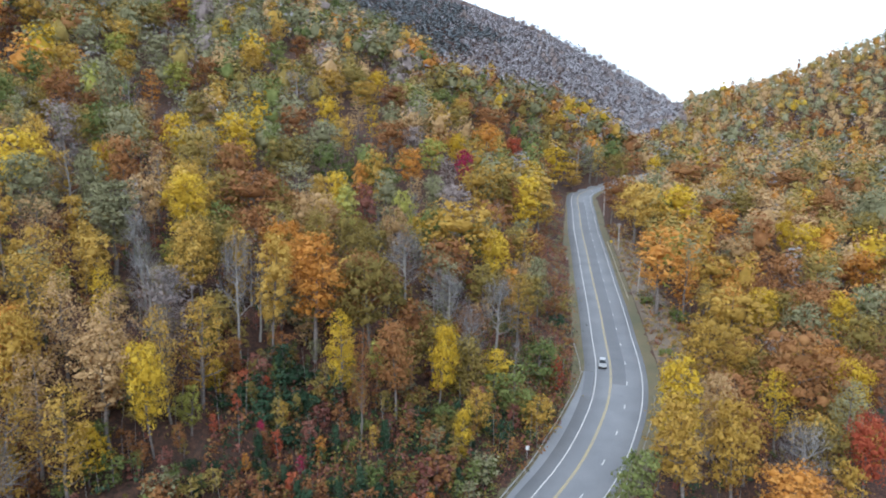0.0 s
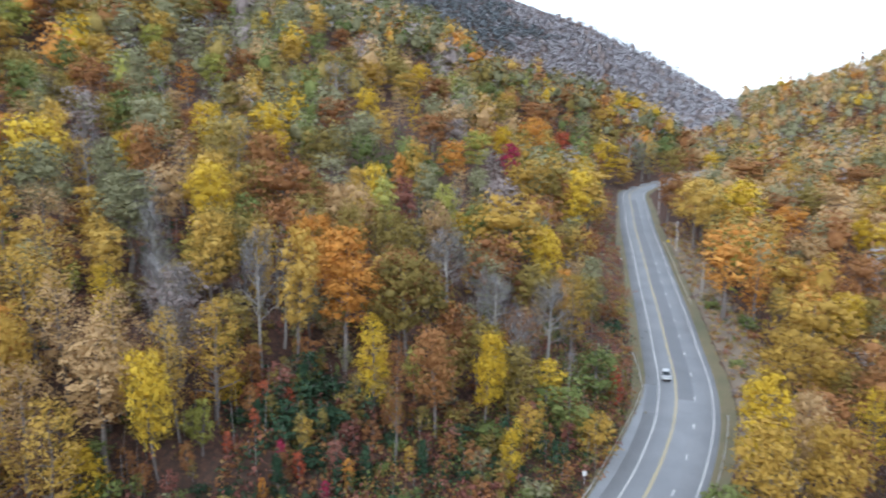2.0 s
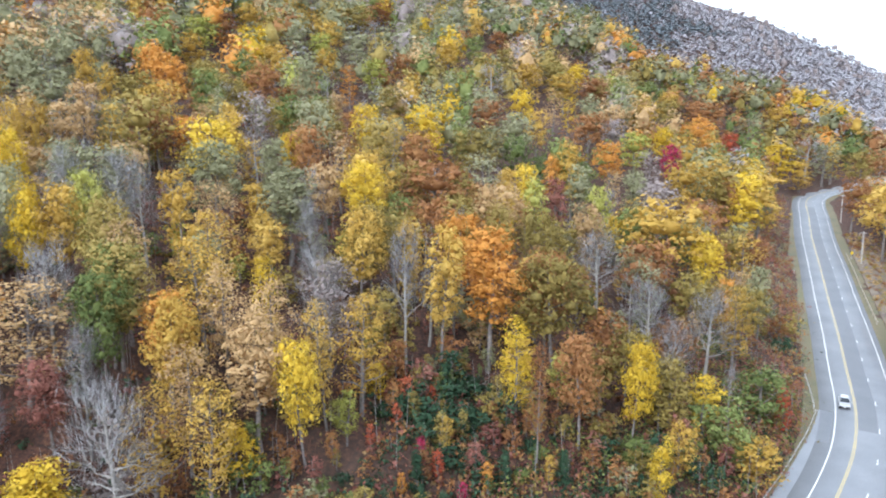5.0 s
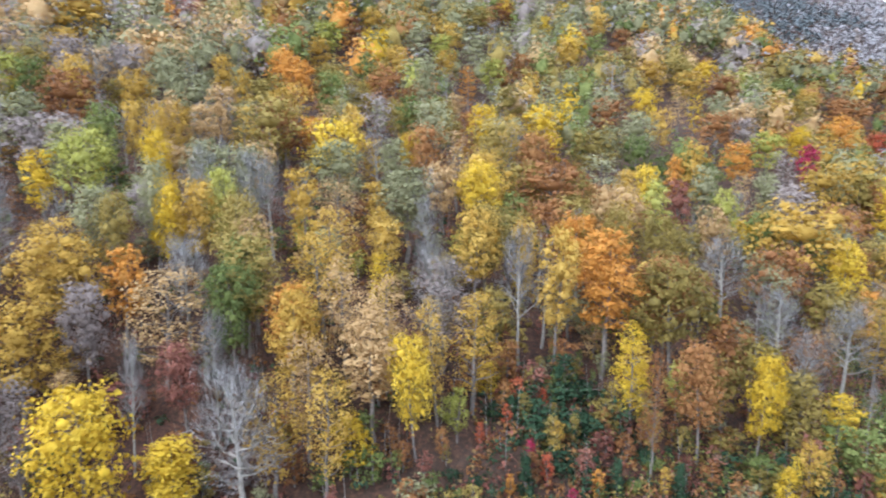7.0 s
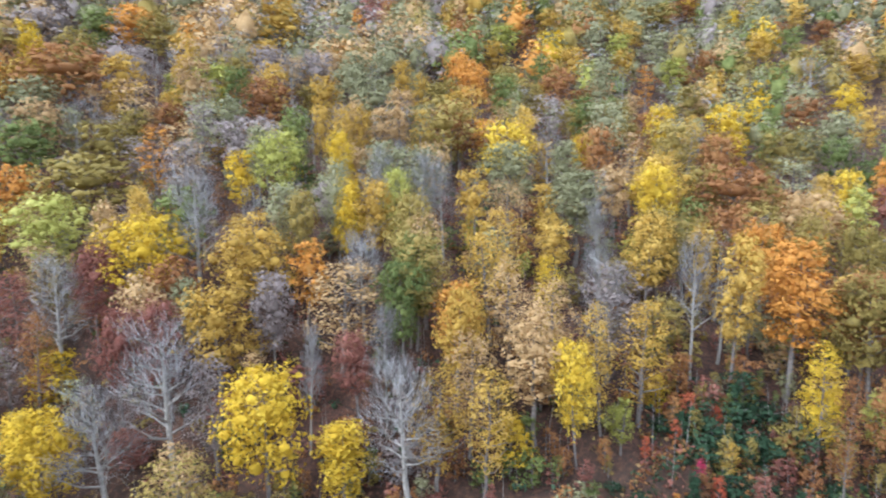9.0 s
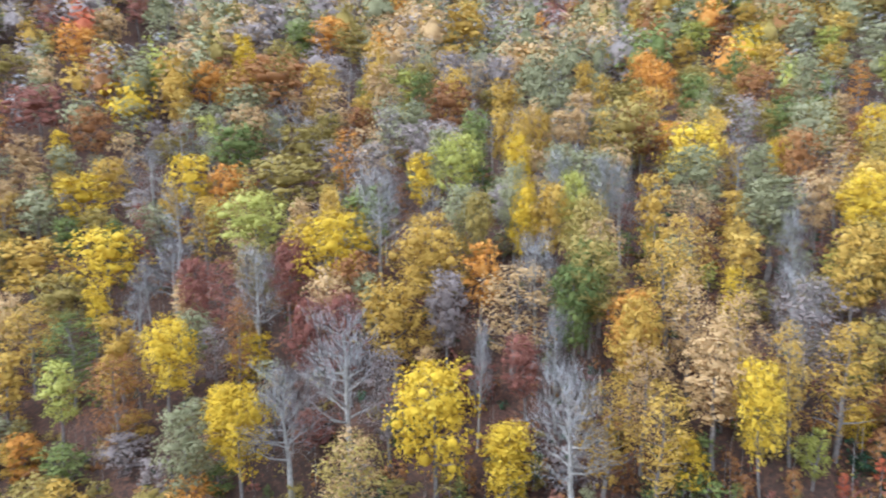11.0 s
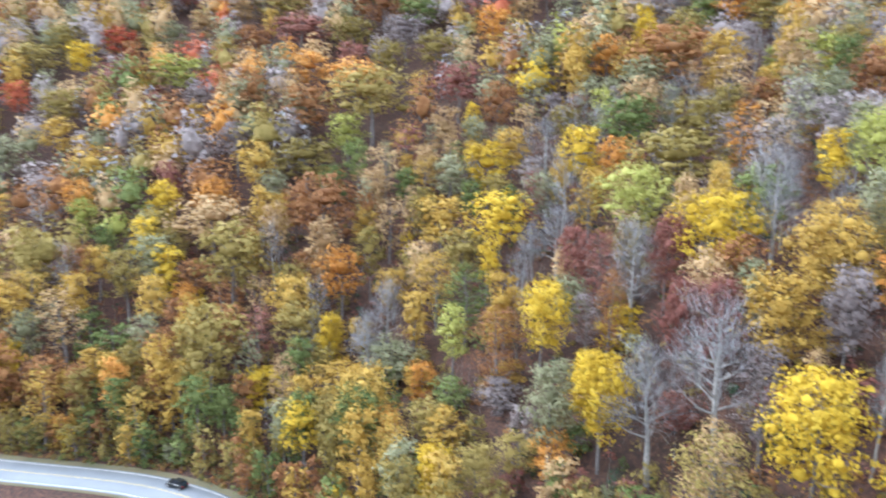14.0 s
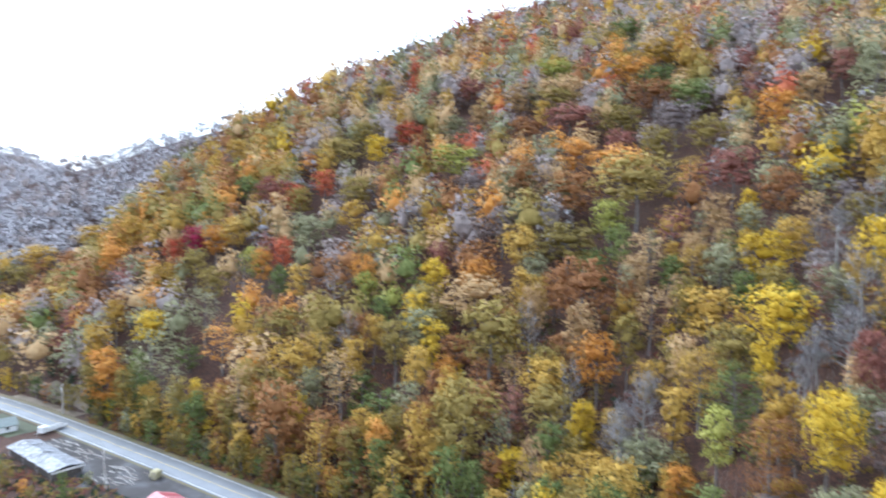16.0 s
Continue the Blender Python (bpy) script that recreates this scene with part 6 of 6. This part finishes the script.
# ---- the yard and houses in the valley ----
drape("yard", -4.8, -21.0, -62, -152, YARD, 0.1, "grey gravel yard with pale rubble beside the road", "yard")
drape("lawn", -5.6, -17.0, -162, -190, LAWN, 0.14, "patch of green lawn beside the road", "lawn")
drape("dry_slope", -10.4, -21.0, 128, 300, DIRT, 0.2, "dry brown grass and dirt slope below the road", "slope")
drape("dirt_bank", 6.0, 17.0, -166, -208, DIRT, 0.22, "bare reddish dirt bank across the road", "dirt bank")


def roof_slab(bm, width, long, rise, over, thick=0.12):
    """Two sloping sheets that meet at a ridge along y."""
    half = width / 2 + over
    drop = rise * over / (width / 2)
    for s in (-1, 1):
        top = [(0, -long / 2 - over, rise), (0, long / 2 + over, rise), (s * half, long / 2 + over, -drop), (s * half, -long / 2 - over, -drop)]
        a = [bm.verts.new(p) for p in top]
        b = [bm.verts.new((p[0], p[1], p[2] - thick)) for p in top]
        bm.faces.new(a)
        bm.faces.new(list(reversed(b)))
        for k in range(4):
            bm.faces.new((a[k], b[k], b[(k + 1) % 4], a[(k + 1) % 4]))
    bmesh.ops.recalc_face_normals(bm, faces=bm.faces)
    return bm


def four_walls(owner, width, long, high, material, thick=0.18):
    for side in (-1, 1):
        part("wall", box(bmesh.new(), thick, long, high, (side * (width / 2 - thick / 2), 0, high / 2)), material, owner)
        part("wall", box(bmesh.new(), width - 2 * thick - 0.006, thick, high - 0.006, (0, side * (long / 2 - thick / 2), high / 2)), material, owner)


def house(m, width, long, eave, rise, wall_mat, roof_mat, label, windows, over=0.45):
    ob = thing("house", m, label, "house")
    four_walls(ob, width, long, eave, wall_mat)
    for s in (-1, 1):
        bm = bmesh.new()
        y = s * (long / 2 - 0.1)
        tri = [bm.verts.new(p) for p in ((-width / 2 + 0.05, y, eave), (width / 2 - 0.05, y, eave), (0, y, eave + rise - 0.15))]
        back = [bm.verts.new((v.co.x, y - s * 0.15, v.co.z)) for v in tri]
        bm.faces.new(tri)
        bm.faces.new(list(reversed(back)))
        for k in range(3):
            bm.faces.new((tri[k], back[k], back[(k + 1) % 3], tri[(k + 1) % 3]))
        bmesh.ops.recalc_face_normals(bm, faces=bm.faces)
        part("gable", bm, wall_mat, ob)
    roof = part("roof", roof_slab(bmesh.new(), width, long, rise, over), roof_mat, ob)
    roof.location = (0, 0, eave)
    for side, along, sill, w, hgt in windows:
        win = part("window", box(bmesh.new(), w, 0.1, hgt, (0, 0, 0), 0.01), SIGN_WHITE, ob, "white-framed window")
        pane = part("pane", box(bmesh.new(), w - 0.16, 0.04, hgt - 0.16, (0, -0.05, 0)), GLASS_DARK, win)
        if side == "end":
            win.matrix_basis = pose(along, long / 2 + 0.03, sill + hgt / 2, 0, 0, 180)
        else:
            win.matrix_basis = pose(width / 2 + 0.03, along, sill + hgt / 2, 0, 0, 90)
    return ob, roof


ROAD_TURN = -21.5
x, y = -131.7, -85.3
red_house, red_roof = house(pose(x, y, ground_z(x, y) - 0.1, 0, 0, ROAD_TURN), 8.6, 14.6, 2.7, 1.7, WALL_BLUE, ROOF_RED,
                            "blue house with a patched faded red metal roof", [("end", -1.6, 0.9, 1.1, 1.2), ("end", 1.8, 0.9, 1.1, 1.2), ("side", -3, 0.9, 1.2, 1.2), ("side", 3, 0.9, 1.2, 1.2)])
for a, b, side in ((-6.3, -4.2, -1), (-1.6, 0.9, -1), (3.2, 4.4, 1), (-3.5, -1.4, 1)):
    bm = bmesh.new()
    lift = 0.03
    edge = 8.6 / 2 + 0.35
    slope = 1.7 / 4.3
    verts = [bm.verts.new(p) for p in ((side * 0.05, a, 1.7 + lift), (side * 0.05, b, 1.7 + lift), (side * edge, b, 1.7 - slope * edge + lift), (side * edge, a, 1.7 - slope * edge + lift))]
    low = [bm.verts.new((v.co.x, v.co.y, v.co.z - 0.02)) for v in verts]
    bm.faces.new(verts)
    bm.faces.new(list(reversed(low)))
    for k in range(4):
        bm.faces.new((verts[k], low[k], low[(k + 1) % 4], verts[(k + 1) % 4]))
    bmesh.ops.recalc_face_normals(bm, faces=bm.faces)
    part("roof_sheet", bm, ROOF_DEEP, red_roof, "deeper red replacement sheet")
part("satellite_dish", rod(bmesh.new(), 0.2, 0.55, 0.18, (0.9, -1.5, 1.55), 16), SIGN_WHITE, red_roof, "white dish on the roof")
for px, py in ((5.9, 6.6), (5.9, 2.4)):
    part("porch_post", box(bmesh.new(), 0.14, 0.14, 2.3, (px, py, 1.15), 0.015), SIGN_WHITE, red_house, "white porch post")
part("porch_roof", box(bmesh.new(), 2.2, 5.2, 0.1, (5.1, 4.4, 2.4), 0.02), ROOF_RED, red_house)

x, y = -164.5, -174.0
house(pose(x, y, ground_z(x, y) - 0.1, 0, 0, 60), 6.4, 8.4, 2.5, 1.6, WALL_WHITE, ROOF_GREEN, "small white house with a grey-green shingle roof", [("end", 0.8, 0.9, 1.0, 1.1), ("side", -2, 0.9, 1.0, 1.1), ("side", 1.6, 0.9, 1.0, 1.1)])

x, y = -148.6, -139.8
shed = thing("shed", pose(x, y, ground_z(x, y) - 0.1, 0, 0, -22.6), "long derelict shed under a buckled pale tin roof", "shed")
four_walls(shed, 7.2, 27.6, 2.4, WALL_DARK)
for k in range(18):
    w = 29.4 / 18
    bm = bmesh.new()
    y0 = -14.7 + w * k
    dz = RNG.normal(0, 0.11)
    pts = [(-4.3, y0, 2.35 + dz), (-4.3, y0 + w + 0.05, 2.35 + RNG.normal(0, 0.11)), (0, y0 + w + 0.05, 3.35 + RNG.normal(0, 0.08)), (0, y0, 3.3 + dz), (4.3, y0 + w + 0.05, 2.5 + RNG.normal(0, 0.12)), (4.3, y0, 2.45 + dz)]
    lift = 0.02 * (k % 2)
    a = [bm.verts.new((p[0], p[1], p[2] + lift)) for p in pts]
    b = [bm.verts.new((p[0], p[1], p[2] + lift - 0.03)) for p in pts]
    bm.faces.new((a[0], a[3], a[2], a[1]))
    bm.faces.new((a[3], a[5], a[4], a[2]))
    bm.faces.new((b[1], b[2], b[3], b[0]))
    bm.faces.new((b[2], b[4], b[5], b[3]))
    ring = [0, 1, 2, 4, 5, 3]
    for p, q in zip(ring, ring[1:] + ring[:1]):
        bm.faces.new((a[p], a[q], b[q], b[p]))
    bmesh.ops.recalc_face_normals(bm, faces=bm.faces)
    part("roof_sheet", bm, ROOF_TIN, shed)
for px, py in ((-4.0, -13.6), (-4.0, 13.6), (4.0, -13.6), (4.0, -4), (4.0, 5), (4.0, 13.6)):
    part("corner_post", box(bmesh.new(), 0.18, 0.18, 2.4, (px, py, 1.2), 0.02), GREY_WOOD, shed)
for sy in (-1, 1):
    part("eave_board", box(bmesh.new(), 8.2, 0.1, 0.5, (0, sy * 14.4, 2.2), 0.01), SIGN_WHITE, shed, "pale weathered board")

x, y = -170.0, -159.0
trailer = thing("trailer", pose(x, y, ground_z(x, y), 0, 0, 172), "long white boxed trailer parked at the road's edge", "trailer")
part("deck", box(bmesh.new(), 8.6, 2.4, 0.22, (0, 0, 0.85), 0.03), SIGN_WHITE, trailer)
for wy in (-1.12, 1.12):
    part("side_board", box(bmesh.new(), 8.5, 0.08, 0.7, (0, wy, 1.31), 0.01), WALL_WHITE, trailer)
part("box_body", box(bmesh.new(), 2.6, 2.1, 1.5, (-2.9, 0, 1.72), 0.1), WALL_WHITE, trailer, "white box body with a dark window")
part("window", box(bmesh.new(), 1.2, 0.04, 0.6, (-2.9, 1.07, 1.95), 0.01), GLASS_DARK, trailer)
for k in range(4):
    part("load_bar", box(bmesh.new(), 0.16, 2.1, 0.14, (-0.9 + 1.5 * k, 0, 1.2), 0.02), GREY_WOOD, trailer)
for wx in (1.2, 2.2):
    for wy in (-1.05, 1.05):
        part("tyre", rod(bmesh.new(), 0.38, 0.38, 0.24, (wx, wy + 0.12, 0.38), 16, Matrix.Rotation(math.pi / 2, 4, "X")), BLACK, trailer)
part("drawbar", box(bmesh.new(), 1.4, 0.12, 0.12, (-4.9, 0, 0.7), 0.01), GALV, trailer)
part("jack_leg", rod(bmesh.new(), 0.06, 0.06, 0.72, (-5.4, 0, 0.0), 8), GALV, trailer)

x, y = -149.4, -104.4
stack = thing("lumber_stack", pose(x, y, ground_z(x, y) + 0.04, 0, 0, ROAD_TURN + 20), "stack of pale yellow lumber boards beside the road", "lumber stack")
for k in range(6):
    for j in range(4):
        part("board", box(bmesh.new(), 2.8 + RNG.normal(0, 0.25), 0.36, 0.12, (RNG.normal(0, 0.18), -0.75 + 0.5 * j, 0.25 + 0.34 * k), 0.01), PALE_LUMBER, stack)
    if k < 5:
        for dx in (-1.1, 1.1):
            part("spacer", box(bmesh.new(), 0.1, 1.9, 0.19, (dx, 0, 0.415 + 0.34 * k)), GREY_WOOD, stack)
for dx in (-1.1, 1.1):
    part("bearer", box(bmesh.new(), 0.16, 1.9, 0.2, (dx, 0, 0.09)), GREY_WOOD, stack)

for n in range(130):
    s, v = RNG.uniform(-17, -6.5), RNG.uniform(-150, -102)
    px, py, pz, turn = at_road(v, s, 0, True)
    if math.hypot(px + 149, py + 125) < 6 or math.hypot(px + 149.4, py + 104.4) < 3:
        continue
    ob = thing("plank", pose(px, py, ground_z(px, py) + 0.14, 0, 0, turn + RNG.normal(0, 9)), "loose grey weathered plank lying on the gravel", "plank", "loose planks in the yard")
    part("board", box(bmesh.new(), RNG.uniform(1.5, 6.0), RNG.uniform(0.15, 0.55), 0.08, (0, 0, 0.04), 0.01), (GREY_WOOD, BARK, GREY_WOOD)[n % 3], ob)


def round_the_shed(n):
    x, y = RNG.uniform(-150, -118, n), RNG.uniform(-165, -98, n)
    side = by_road(x, y)[0]
    off = (x + 148.6) * math.cos(math.radians(-22.6)) + (y + 139.8) * math.sin(math.radians(-22.6))
    along = -(x + 148.6) * math.sin(math.radians(-22.6)) + (y + 139.8) * math.cos(math.radians(-22.6))
    keep = (side < -17.5) & ~((np.abs(off) < 5) & (np.abs(along) < 15.5)) & (np.hypot(x + 131.7, y + 85.3) > 13)
    return x[keep], y[keep]


brush("yard_brush", 420, round_the_shed, ("maroon", "pine", "olive"), 0.5, "dull brown brush and weeds round the old shed")

for colour, px, py, size in (("orange", -131.0, -128.5, 0.5), ("green", -136.0, -121.5, 0.55), ("olive", -126.0, -121.0, 0.6), ("green", -129.0, -114.0, 0.6), ("olive", -121.0, -112.0, 0.6), ("sage", -140.5, -117.5, 0.4), ("olive", -134.5, -138.0, 0.7), ("rust", -125.0, -132.0, 0.7), ("green", -139.0, -146.0, 0.6), ("olive", -178.0, -140.0, 0.4)):
    plant(colour, "young", "mid", px, py, size)
for colour, px, py, size in (("pine", -187, -160, 0.8), ("pine", -197, -178, 0.9), ("green", -184, -151, 0.7), ("pine", -206, -196, 0.9)):
    plant(colour, "cone" if colour == "pine" else "young", "mid", px, py, size)
